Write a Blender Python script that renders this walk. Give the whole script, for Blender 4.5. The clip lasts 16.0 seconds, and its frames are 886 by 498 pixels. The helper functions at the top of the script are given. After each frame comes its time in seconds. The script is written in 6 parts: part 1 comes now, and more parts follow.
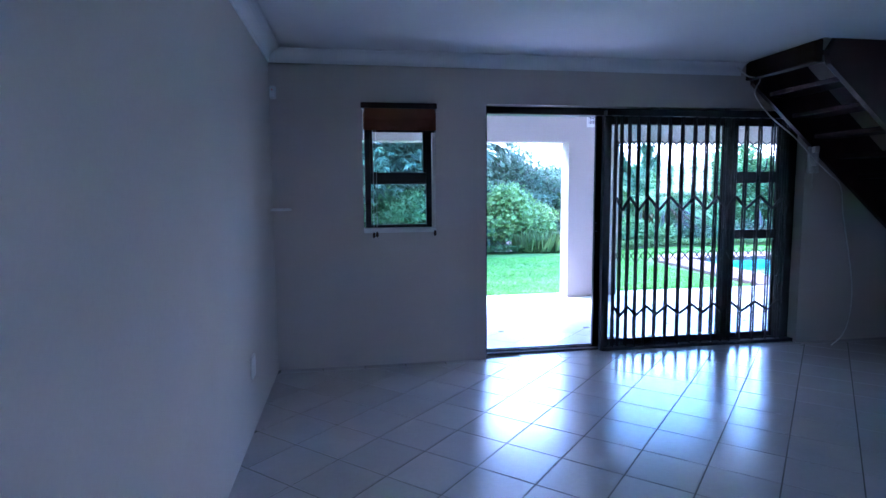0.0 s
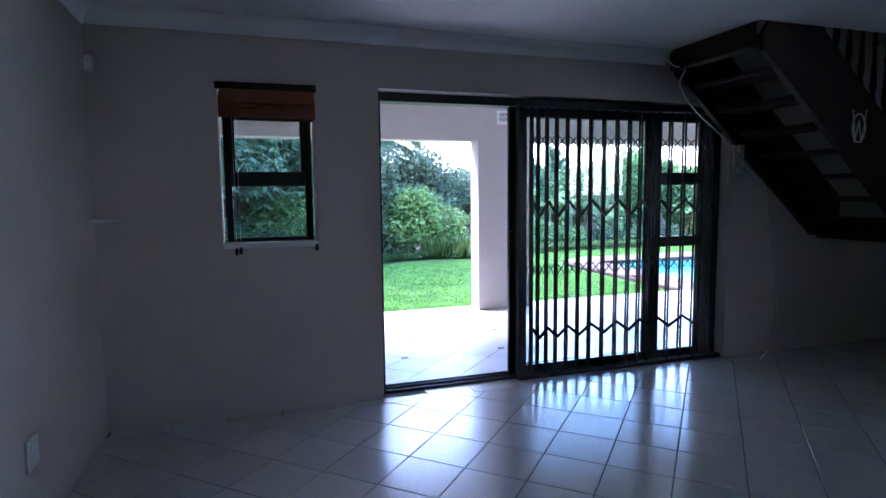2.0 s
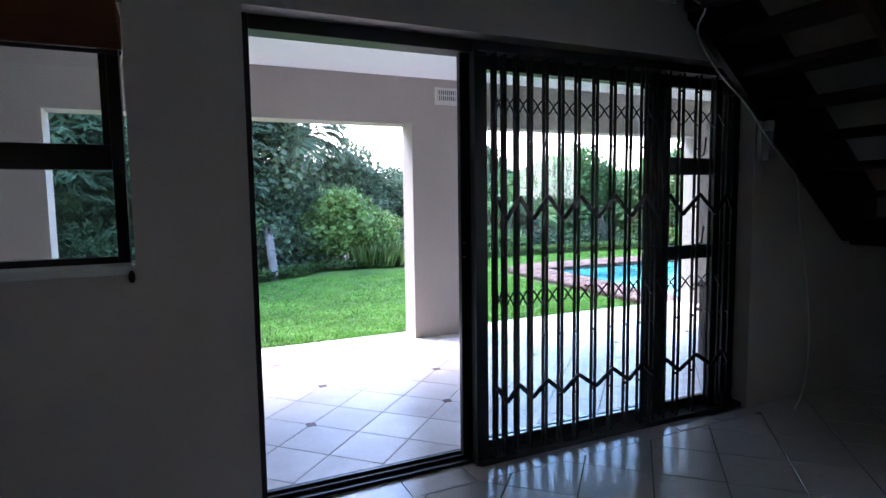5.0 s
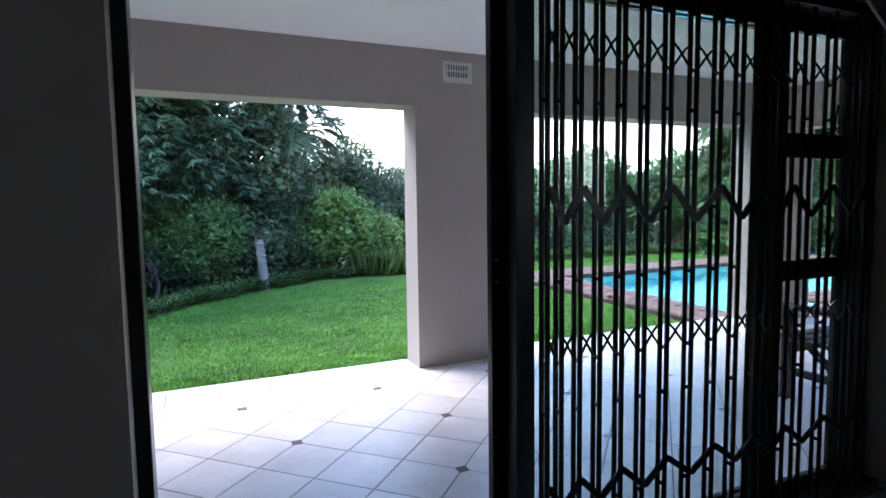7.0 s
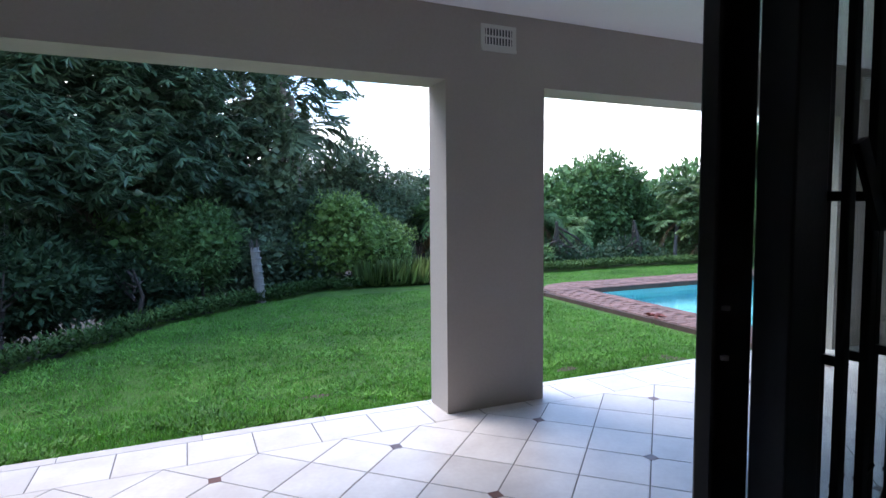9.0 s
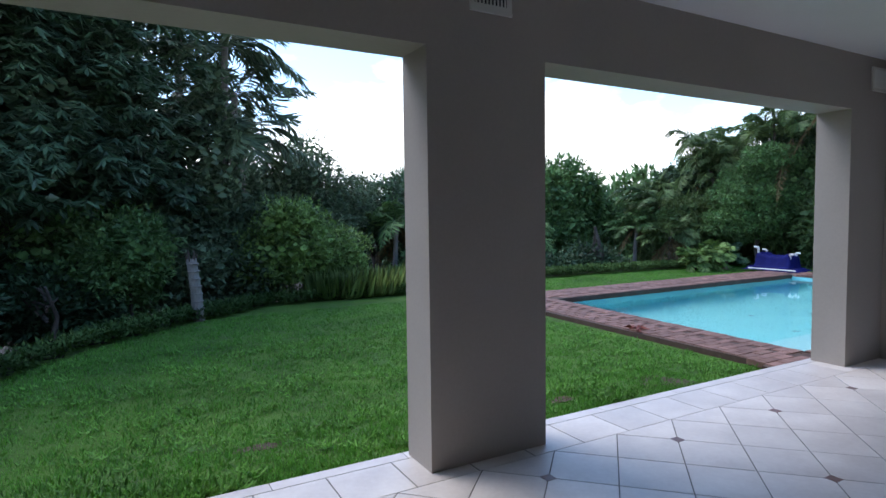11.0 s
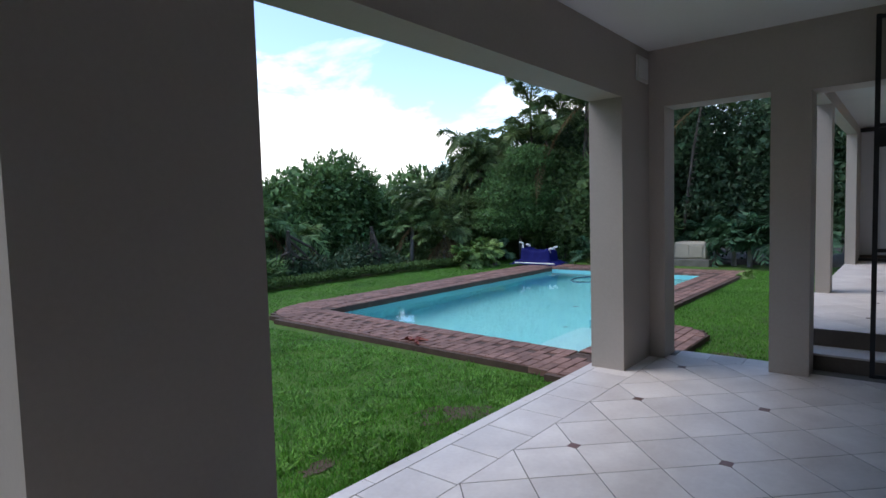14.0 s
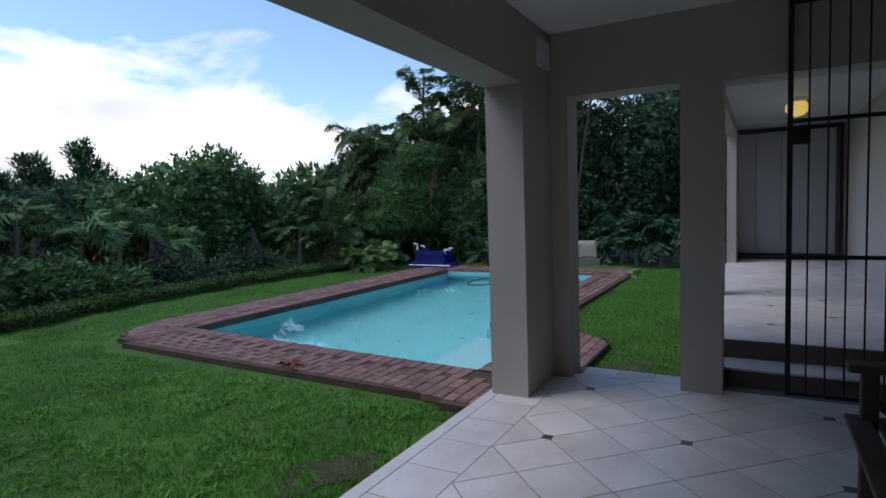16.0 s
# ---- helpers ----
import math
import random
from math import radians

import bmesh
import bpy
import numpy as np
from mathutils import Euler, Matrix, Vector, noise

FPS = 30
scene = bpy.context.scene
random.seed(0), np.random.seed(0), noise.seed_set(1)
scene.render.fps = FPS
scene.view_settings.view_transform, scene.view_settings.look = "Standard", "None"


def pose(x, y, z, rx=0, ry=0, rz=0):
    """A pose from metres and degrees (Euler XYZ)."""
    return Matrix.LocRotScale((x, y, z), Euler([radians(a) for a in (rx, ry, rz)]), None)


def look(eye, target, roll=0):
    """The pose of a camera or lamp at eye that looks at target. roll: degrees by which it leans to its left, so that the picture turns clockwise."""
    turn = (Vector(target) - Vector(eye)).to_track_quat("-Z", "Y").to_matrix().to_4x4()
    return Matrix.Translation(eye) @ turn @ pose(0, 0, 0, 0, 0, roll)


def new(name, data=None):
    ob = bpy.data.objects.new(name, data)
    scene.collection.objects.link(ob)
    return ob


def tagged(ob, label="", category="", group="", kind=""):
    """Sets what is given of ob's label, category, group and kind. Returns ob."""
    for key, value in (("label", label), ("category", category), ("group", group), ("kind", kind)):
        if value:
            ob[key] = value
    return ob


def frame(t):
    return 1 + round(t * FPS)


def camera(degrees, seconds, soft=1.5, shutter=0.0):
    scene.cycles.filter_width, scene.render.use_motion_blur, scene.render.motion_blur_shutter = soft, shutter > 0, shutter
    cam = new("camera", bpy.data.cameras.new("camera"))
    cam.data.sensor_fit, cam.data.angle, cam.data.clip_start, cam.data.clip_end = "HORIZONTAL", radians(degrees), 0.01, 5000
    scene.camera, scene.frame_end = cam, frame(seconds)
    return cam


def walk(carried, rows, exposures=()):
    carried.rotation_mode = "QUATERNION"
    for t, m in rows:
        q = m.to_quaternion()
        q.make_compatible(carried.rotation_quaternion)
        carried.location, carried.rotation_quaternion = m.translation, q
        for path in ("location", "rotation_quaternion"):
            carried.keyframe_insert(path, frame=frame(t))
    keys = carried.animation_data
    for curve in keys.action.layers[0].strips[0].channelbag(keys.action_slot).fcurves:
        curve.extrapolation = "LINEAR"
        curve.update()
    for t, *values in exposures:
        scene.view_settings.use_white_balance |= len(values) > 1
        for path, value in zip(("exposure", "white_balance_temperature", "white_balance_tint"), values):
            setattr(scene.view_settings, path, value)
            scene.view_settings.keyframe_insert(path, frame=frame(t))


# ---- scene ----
cam = camera(75.6, 16.0)
PATH = [
    (0, (0.221, -0.073, 1.411), (0.54, 1.891, 1.214), -0.4),
    (0.5, (0.305, 0.129, 1.41), (0.686, 2.083, 1.215), -0.4),
    (1, (0.402, 0.311, 1.422), (0.862, 2.248, 1.227), -0.5),
    (1.5, (0.462, 0.494, 1.41), (1.003, 2.411, 1.221), -0.5),
    (2, (0.536, 0.731, 1.416), (1.152, 2.625, 1.227), -0.6),
    (2.5, (0.604, 0.939, 1.388), (1.299, 2.805, 1.202), -0.5),
    (3, (0.725, 1.177, 1.383), (1.465, 3.026, 1.201), -0.6),
    (3.5, (0.833, 1.392, 1.386), (1.601, 3.23, 1.204), -0.6),
    (3.7, (0.857, 1.48, 1.384), (1.64, 3.311, 1.199), -0.5),
    (5.8, (1.285, 2.553, 1.34), (2.121, 4.361, 1.166), -0.9),
    (6, (1.336, 2.652, 1.335), (2.159, 4.467, 1.164), -0.9),
    (6.5, (1.37, 2.868, 1.325), (2.194, 4.683, 1.159), -0.8),
    (7, (1.471, 3.108, 1.319), (2.29, 4.926, 1.153), -0.8),
    (7.5, (1.558, 3.346, 1.334), (2.375, 5.165, 1.169), -0.8),
    (8, (1.615, 3.566, 1.319), (2.422, 5.389, 1.155), -0.7),
    (8.5, (1.666, 3.866, 1.312), (2.466, 5.693, 1.153), -0.7),
    (8.7, (1.669, 3.975, 1.293), (2.473, 5.801, 1.144), -0.6),
    (10.8, (1.864, 4.807, 1.239), (2.808, 6.567, 1.127), -0.7),
    (11, (1.876, 4.904, 1.246), (2.843, 6.651, 1.132), -0.7),
    (11.5, (1.987, 5.005, 1.249), (2.995, 6.728, 1.134), -1.0),
    (12, (2.13, 5.149, 1.236), (3.215, 6.825, 1.121), -1.1),
    (12.5, (2.313, 5.275, 1.23), (3.486, 6.892, 1.118), -1.1),
    (13, (2.484, 5.405, 1.231), (3.772, 6.93, 1.116), -1.3),
    (13.5, (2.638, 5.567, 1.243), (4.062, 6.966, 1.119), -1.3),
    (14, (2.771, 5.669, 1.236), (4.313, 6.937, 1.108), -1.6),
    (14.5, (2.942, 5.765, 1.24), (4.555, 6.94, 1.111), -1.7),
    (15, (3.111, 5.834, 1.25), (4.771, 6.941, 1.115), -1.7),
    (15.5, (3.267, 5.909, 1.249), (4.967, 6.953, 1.114), -1.7),
    (16, (3.451, 6.018, 1.27), (5.194, 6.988, 1.127), -1.8),
]
EXPOSURES = [(0.0, 3.95, 4800, 28), (1.5, 3.5, 5350, 28), (3.5, 3.25, 6250, 26), (6.0, 2.3, 6450, 19), (8.5, 1.45, 6450, 15), (11.0, 0.45, 6500, 12), (12.5, 0.35, 6650, 12), (14.0, 0.12, 6850, 12), (15.0, -0.08, 6700, 12), (15.5, -0.17, 6600, 12), (16.0, -0.45, 6500, 12)]
walk(cam, [(t, look(eye, target, roll)) for t, eye, target, roll in PATH], EXPOSURES)

# ---- world and sun ----
SUN_UP, SUN_TURN = 58.0, 330.0


def make_world():
    w = bpy.data.worlds.new("sky")
    scene.world = w
    w.use_nodes = True
    nt = w.node_tree
    nt.nodes.clear()
    out = nt.nodes.new("ShaderNodeOutputWorld")
    bg = nt.nodes.new("ShaderNodeBackground")
    sky = nt.nodes.new("ShaderNodeTexSky")
    sky.sky_type, sky.sun_disc = "NISHITA", False
    sky.sun_elevation, sky.sun_rotation = radians(SUN_UP), radians(SUN_TURN)
    sky.air_density, sky.dust_density, sky.ozone_density = 1.0, 0.6, 1.5
    co = nt.nodes.new("ShaderNodeTexCoord")
    mp = nt.nodes.new("ShaderNodeMapping")
    mp.inputs["Scale"].default_value = (1.0, 1.0, 2.6)
    mp.inputs["Location"].default_value = (0.35, 0.1, 0.2)
    nz = nt.nodes.new("ShaderNodeTexNoise")
    nz.inputs["Scale"].default_value = 2.3
    nz.inputs["Detail"].default_value = 9.0
    nz.inputs["Roughness"].default_value = 0.55
    nz.inputs["Distortion"].default_value = 0.35
    ramp = nt.nodes.new("ShaderNodeValToRGB")
    ramp.color_ramp.elements[0].position = 0.51
    ramp.color_ramp.elements[1].position = 0.60
    sep = nt.nodes.new("ShaderNodeSeparateXYZ")
    low = nt.nodes.new("ShaderNodeMapRange")
    low.inputs["From Min"].default_value, low.inputs["From Max"].default_value = 0.10, 0.40
    low.inputs["To Min"].default_value, low.inputs["To Max"].default_value = 0.17, -0.10
    mx = nt.nodes.new("ShaderNodeMath")
    mx.operation = "ADD"
    nz2 = nt.nodes.new("ShaderNodeTexNoise")
    nz2.inputs["Scale"].default_value = 5.0
    nz2.inputs["Detail"].default_value = 6.0
    cr = nt.nodes.new("ShaderNodeValToRGB")
    cr.color_ramp.elements[0].position, cr.color_ramp.elements[0].color = 0.3, (7.5, 7.9, 8.6, 1)
    cr.color_ramp.elements[1].position, cr.color_ramp.elements[1].color = 0.62, (11.5, 11.7, 12.0, 1)
    mix = nt.nodes.new("ShaderNodeMix")
    mix.data_type = "RGBA"
    ln = nt.links.new
    ln(co.outputs["Generated"], mp.inputs["Vector"])
    ln(mp.outputs["Vector"], nz.inputs["Vector"])
    ln(mp.outputs["Vector"], nz2.inputs["Vector"])
    ln(co.outputs["Generated"], sep.inputs["Vector"])
    ln(sep.outputs["Z"], low.inputs["Value"])
    ln(nz.outputs["Fac"], mx.inputs[0])
    ln(mx.outputs["Value"], ramp.inputs["Fac"])
    ln(low.outputs["Result"], mx.inputs[1])
    ln(nz2.outputs["Fac"], cr.inputs["Fac"])
    ln(ramp.outputs["Color"], mix.inputs["Factor"])
    lift = nt.nodes.new("ShaderNodeVectorMath")
    lift.operation = "MULTIPLY"
    lift.inputs[1].default_value = (1.55, 1.75, 1.88)
    ln(sky.outputs["Color"], lift.inputs[0])
    ln(lift.outputs[0], mix.inputs[6])
    ln(cr.outputs["Color"], mix.inputs[7])
    ln(mix.outputs[2], bg.inputs["Color"])
    bg.inputs["Strength"].default_value = 0.15
    ln(bg.outputs["Background"], out.inputs["Surface"])


make_world()
sun = new("sun", bpy.data.lights.new("sun", "SUN"))
sun.data.energy, sun.data.angle, sun.data.color = 1.5, radians(30), (1.0, 0.96, 0.9)
sun.rotation_euler = (radians(90 - SUN_UP), 0, radians(180 - SUN_TURN))

# ---- materials ----


def material(name, dark, light, rough=0.7, scale=6.0, fine=90.0, bump=0.15, metal=0.0, per="", spread=0.12, trans=0.0, rough2=None, coat=0.0, dist=0.004, weight=0.55, spec=0.5):
    """Two-scale noise between two base colours with a fine bump. per: 'object' or 'island' gives each piece its own shade."""
    m = bpy.data.materials.new(name)
    m.use_nodes = True
    nt = m.node_tree
    b = nt.nodes["Principled BSDF"]
    ln = nt.links.new
    co = nt.nodes.new("ShaderNodeTexCoord")
    n1 = nt.nodes.new("ShaderNodeTexNoise")
    n1.inputs["Scale"].default_value, n1.inputs["Detail"].default_value = scale, 5.0
    n2 = nt.nodes.new("ShaderNodeTexNoise")
    n2.inputs["Scale"].default_value, n2.inputs["Detail"].default_value = fine, 3.0
    src = co.outputs["Object"]
    if per == "object":
        info = nt.nodes.new("ShaderNodeObjectInfo")
        add = nt.nodes.new("ShaderNodeVectorMath")
        add.operation = "MULTIPLY_ADD"
        add.inputs[1].default_value = (37.0, 91.0, 13.0)
        ln(info.outputs["Random"], add.inputs[0])
        ln(src, add.inputs[2])
        src = add.outputs[0]
    ln(src, n1.inputs["Vector"])
    ln(src, n2.inputs["Vector"])
    mixf = nt.nodes.new("ShaderNodeMath")
    mixf.operation = "MULTIPLY_ADD"
    mixf.inputs[1].default_value, mixf.inputs[2].default_value = weight, 0.5 - weight / 2 - 0.11
    ln(n1.outputs["Fac"], mixf.inputs[0])
    addf = nt.nodes.new("ShaderNodeMath")
    addf.operation = "MULTIPLY_ADD"
    addf.inputs[1].default_value = 0.22
    ln(n2.outputs["Fac"], addf.inputs[0])
    ln(mixf.outputs[0], addf.inputs[2])
    stretch = nt.nodes.new("ShaderNodeMapRange")
    stretch.inputs["From Min"].default_value, stretch.inputs["From Max"].default_value = 0.32, 0.68
    ln(addf.outputs[0], stretch.inputs["Value"])
    mix = nt.nodes.new("ShaderNodeMix")
    mix.data_type = "RGBA"
    mix.inputs[6].default_value, mix.inputs[7].default_value = (*dark, 1), (*light, 1)
    ln(stretch.outputs["Result"], mix.inputs["Factor"])
    col = mix.outputs[2]
    if per:
        rnd = nt.nodes.new("ShaderNodeObjectInfo" if per == "object" else "ShaderNodeNewGeometry")
        val = nt.nodes.new("ShaderNodeMapRange")
        val.inputs["To Min"].default_value, val.inputs["To Max"].default_value = 1 - spread, 1 + spread
        ln(rnd.outputs["Random" if per == "object" else "Random Per Island"], val.inputs["Value"])
        hsv = nt.nodes.new("ShaderNodeHueSaturation")
        ln(val.outputs["Result"], hsv.inputs["Value"])
        ln(col, hsv.inputs["Color"])
        col = hsv.outputs["Color"]
    ln(col, b.inputs["Base Color"])
    b.inputs["Metallic"].default_value = metal
    b.inputs["Roughness"].default_value = rough
    if rough2 is not None:
        rr = nt.nodes.new("ShaderNodeMapRange")
        rr.inputs["To Min"].default_value, rr.inputs["To Max"].default_value = rough, rough2
        ln(n1.outputs["Fac"], rr.inputs["Value"])
        ln(rr.outputs["Result"], b.inputs["Roughness"])
    if spec != 0.5:
        b.inputs["Specular IOR Level"].default_value = spec
    if coat:
        b.inputs["Coat Weight"].default_value = coat
        b.inputs["Coat Roughness"].default_value = 0.15
    if bump:
        bp = nt.nodes.new("ShaderNodeBump")
        bp.inputs["Strength"].default_value, bp.inputs["Distance"].default_value = bump, dist
        ln(n2.outputs["Fac"], bp.inputs["Height"])
        ln(bp.outputs["Normal"], b.inputs["Normal"])
    if trans:
        tr = nt.nodes.new("ShaderNodeBsdfTranslucent")
        ln(col, tr.inputs["Color"])
        ms = nt.nodes.new("ShaderNodeMixShader")
        ms.inputs["Fac"].default_value = trans
        ln(b.outputs[0], ms.inputs[1])
        ln(tr.outputs[0], ms.inputs[2])
        ln(ms.outputs[0], nt.nodes["Material Output"].inputs["Surface"])
    return m


def glass(name, tint=(1, 1, 1), rough=0.0, ior=1.45, ripple=0.0, scale=3.0):
    m = bpy.data.materials.new(name)
    m.use_nodes = True
    nt = m.node_tree
    b = nt.nodes["Principled BSDF"]
    b.inputs["Base Color"].default_value = (*tint, 1)
    b.inputs["Roughness"].default_value = rough
    b.inputs["IOR"].default_value = ior
    b.inputs["Transmission Weight"].default_value = 1.0
    if ripple:
        co = nt.nodes.new("ShaderNodeTexCoord")
        n = nt.nodes.new("ShaderNodeTexNoise")
        n.inputs["Scale"].default_value, n.inputs["Detail"].default_value = scale, 3.0
        bp = nt.nodes.new("ShaderNodeBump")
        bp.inputs["Strength"].default_value, bp.inputs["Distance"].default_value = ripple, 0.02
        nt.links.new(co.outputs["Object"], n.inputs["Vector"])
        nt.links.new(n.outputs["Fac"], bp.inputs["Height"])
        nt.links.new(bp.outputs["Normal"], b.inputs["Normal"])
    return m


def glowing(name, colour, power):
    m = bpy.data.materials.new(name)
    m.use_nodes = True
    b = m.node_tree.nodes["Principled BSDF"]
    b.inputs["Base Color"].default_value = (*colour, 1)
    b.inputs["Emission Color"].default_value = (*colour, 1)
    b.inputs["Emission Strength"].default_value = power
    return m


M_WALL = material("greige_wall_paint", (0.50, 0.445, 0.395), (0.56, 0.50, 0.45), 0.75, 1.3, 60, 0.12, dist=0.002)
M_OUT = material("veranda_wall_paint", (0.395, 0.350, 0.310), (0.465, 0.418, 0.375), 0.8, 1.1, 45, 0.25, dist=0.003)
M_CEIL = material("ceiling_paint", (0.74, 0.74, 0.74), (0.80, 0.80, 0.79), 0.85, 1.0, 50, 0.08)
# white surfaces of the raised veranda, greyed to carry its enclosed shade
M_WHITE_SHADED = material("shade_greyed_white", (0.42, 0.42, 0.43), (0.50, 0.50, 0.50), 0.5, 2.0, 70, 0.03)
M_WHITE = material("white_paint", (0.70, 0.70, 0.69), (0.80, 0.80, 0.78), 0.6, 2.0, 70, 0.05)
M_PLASTIC = material("off_white_plastic", (0.62, 0.61, 0.57), (0.70, 0.69, 0.65), 0.4, 8.0, 120, 0.03)
M_TILE = material("glazed_floor_tile", (0.48, 0.445, 0.43), (0.58, 0.54, 0.525), 0.17, 2.2, 40, 0.05, per="object", spread=0.05, rough2=0.27, dist=0.002, spec=1.0)
M_TILE_OUT = material("veranda_floor_tile", (0.58, 0.525, 0.510), (0.77, 0.725, 0.71), 0.26, 3.2, 40, 0.06, per="object", spread=0.07, rough2=0.5, dist=0.002, weight=0.75)
M_TILE_ISL = material("veranda_floor_tile_joined", (0.58, 0.525, 0.510), (0.77, 0.725, 0.71), 0.26, 3.2, 40, 0.06, per="island", spread=0.07, rough2=0.5, dist=0.002, weight=0.75)
M_TILE_IN_ISL = material("glazed_floor_tile_joined", (0.48, 0.445, 0.43), (0.58, 0.54, 0.525), 0.17, 2.2, 40, 0.05, per="island", spread=0.05, rough2=0.27, dist=0.002, spec=1.0)
M_GROUT = material("dark_grout", (0.09, 0.085, 0.08), (0.16, 0.15, 0.14), 0.9, 8, 120, 0.3)
M_GROUT_OUT = material("grey_grout", (0.13, 0.12, 0.115), (0.24, 0.225, 0.21), 0.9, 8, 120, 0.3)
M_INSET = material("red_brown_inset_tile", (0.09, 0.04, 0.035), (0.17, 0.08, 0.07), 0.4, 20, 120, 0.05, per="object", spread=0.35)
M_BRONZE = material("dark_bronze_aluminium", (0.018, 0.017, 0.018), (0.032, 0.030, 0.031), 0.35, 5, 150, 0.03, metal=0.5)
M_IRON = material("black_painted_steel", (0.010, 0.011, 0.014), (0.024, 0.025, 0.030), 0.38, 9, 140, 0.06, metal=0.3)
M_WOOD = material("dark_stained_wood", (0.016, 0.006, 0.005), (0.042, 0.016, 0.012), 0.5, 3, 60, 0.15, spec=0.3)
M_BENCH = material("weathered_dark_wood", (0.035, 0.022, 0.016), (0.09, 0.06, 0.045), 0.55, 5, 70, 0.3)
M_BLIND = material("terracotta_blind_fabric", (0.19, 0.065, 0.03), (0.27, 0.10, 0.05), 0.9, 5, 220, 0.35, trans=0.25)
M_GLASS = glass("window_glass", (0.88, 0.94, 0.93))
M_CABLE = material("white_cable", (0.70, 0.69, 0.65), (0.80, 0.79, 0.75), 0.5, 6, 80, 0.0)
M_STEEL = material("brushed_steel", (0.45, 0.45, 0.45), (0.6, 0.6, 0.6), 0.3, 6, 120, 0.03, metal=1.0)
M_SLAB = material("concrete", (0.26, 0.25, 0.23), (0.38, 0.36, 0.34), 0.9, 3, 50, 0.4)
M_BRICK = material("red_brown_paver", (0.145, 0.070, 0.056), (0.315, 0.180, 0.145), 0.8, 9, 70, 0.6, per="object", spread=0.22)
M_BRICK_ISL = material("red_brown_paver_joined", (0.145, 0.070, 0.056), (0.315, 0.180, 0.145), 0.75, 7, 60, 0.5, per="island", spread=0.28)
M_MORTAR = material("paver_mortar", (0.065, 0.038, 0.030), (0.125, 0.080, 0.062), 0.95, 6, 60, 0.5)
M_POOL = material("pool_plaster", (0.224, 0.660, 0.714), (0.292, 0.750, 0.790), 0.6, 0.9, 30, 0.05)
M_POOL_STEP = material("pool_step_plaster", (0.36, 0.70, 0.76), (0.46, 0.78, 0.83), 0.6, 0.9, 30, 0.05)
M_WATER = glass("pool_water", (0.86, 0.97, 1.0), 0.02, 1.33, 0.12, 2.2)
M_BLUE = material("royal_blue_tarpaulin", (0.005, 0.007, 0.065), (0.010, 0.014, 0.13), 0.75, 4, 40, 0.3, spec=0.12)
M_PUMP = material("beige_fibreglass", (0.36, 0.31, 0.24), (0.46, 0.40, 0.32), 0.6, 3, 60, 0.2)
M_LEAF_RED = material("dry_red_leaf", (0.14, 0.02, 0.012), (0.30, 0.06, 0.03), 0.6, 20, 90, 0.2)
M_BARK = material("grey_brown_bark", (0.05, 0.042, 0.035), (0.13, 0.11, 0.095), 0.95, 5, 40, 0.8, dist=0.02)
M_PALMBARK = material("ringed_palm_trunk", (0.16, 0.15, 0.14), (0.32, 0.30, 0.29), 0.9, 4, 40, 0.5, dist=0.01)
M_STONE = material("weathered_stone", (0.12, 0.11, 0.09), (0.22, 0.20, 0.17), 0.9, 5, 60, 0.5)


def leafy(name, dark, light, trans=0.22):
    return material(name, dark, light, 0.52, 0.9, 14, 0.0, per="island", spread=0.45, trans=trans, weight=0.8, spec=0.3)


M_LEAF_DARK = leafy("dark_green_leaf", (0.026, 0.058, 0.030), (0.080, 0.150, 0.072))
M_LEAF_GLOSSY = material("glossy_compound_leaf", (0.030, 0.066, 0.040), (0.095, 0.175, 0.095), 0.36, 0.9, 14, 0.0, per="island", spread=0.35, trans=0.15, weight=0.8, spec=0.6)
M_LEAF_MID = leafy("mid_green_leaf", (0.060, 0.135, 0.045), (0.165, 0.300, 0.105))
M_LEAF_LIGHT = leafy("light_green_leaf", (0.095, 0.175, 0.045), (0.24, 0.38, 0.11))
M_LEAF_GREY = leafy("grey_green_leaf", (0.055, 0.098, 0.056), (0.145, 0.220, 0.125))
M_LEAF_BLUE = leafy("blue_green_leaf", (0.032, 0.085, 0.044), (0.09, 0.195, 0.10))
M_PALM = leafy("palm_leaflet", (0.060, 0.115, 0.040), (0.165, 0.250, 0.090))
M_PALM_DRY = leafy("dry_palm_leaflet", (0.08, 0.055, 0.022), (0.17, 0.12, 0.05))
M_BLADE = leafy("grass_blade", (0.060, 0.198, 0.022), (0.148, 0.375, 0.055), 0.35)
M_RUNNER = leafy("broad_grass_runner", (0.070, 0.205, 0.026), (0.170, 0.390, 0.065), 0.3)
M_TUFT = leafy("arching_grass_blade", (0.15, 0.24, 0.06), (0.34, 0.45, 0.16), 0.3)


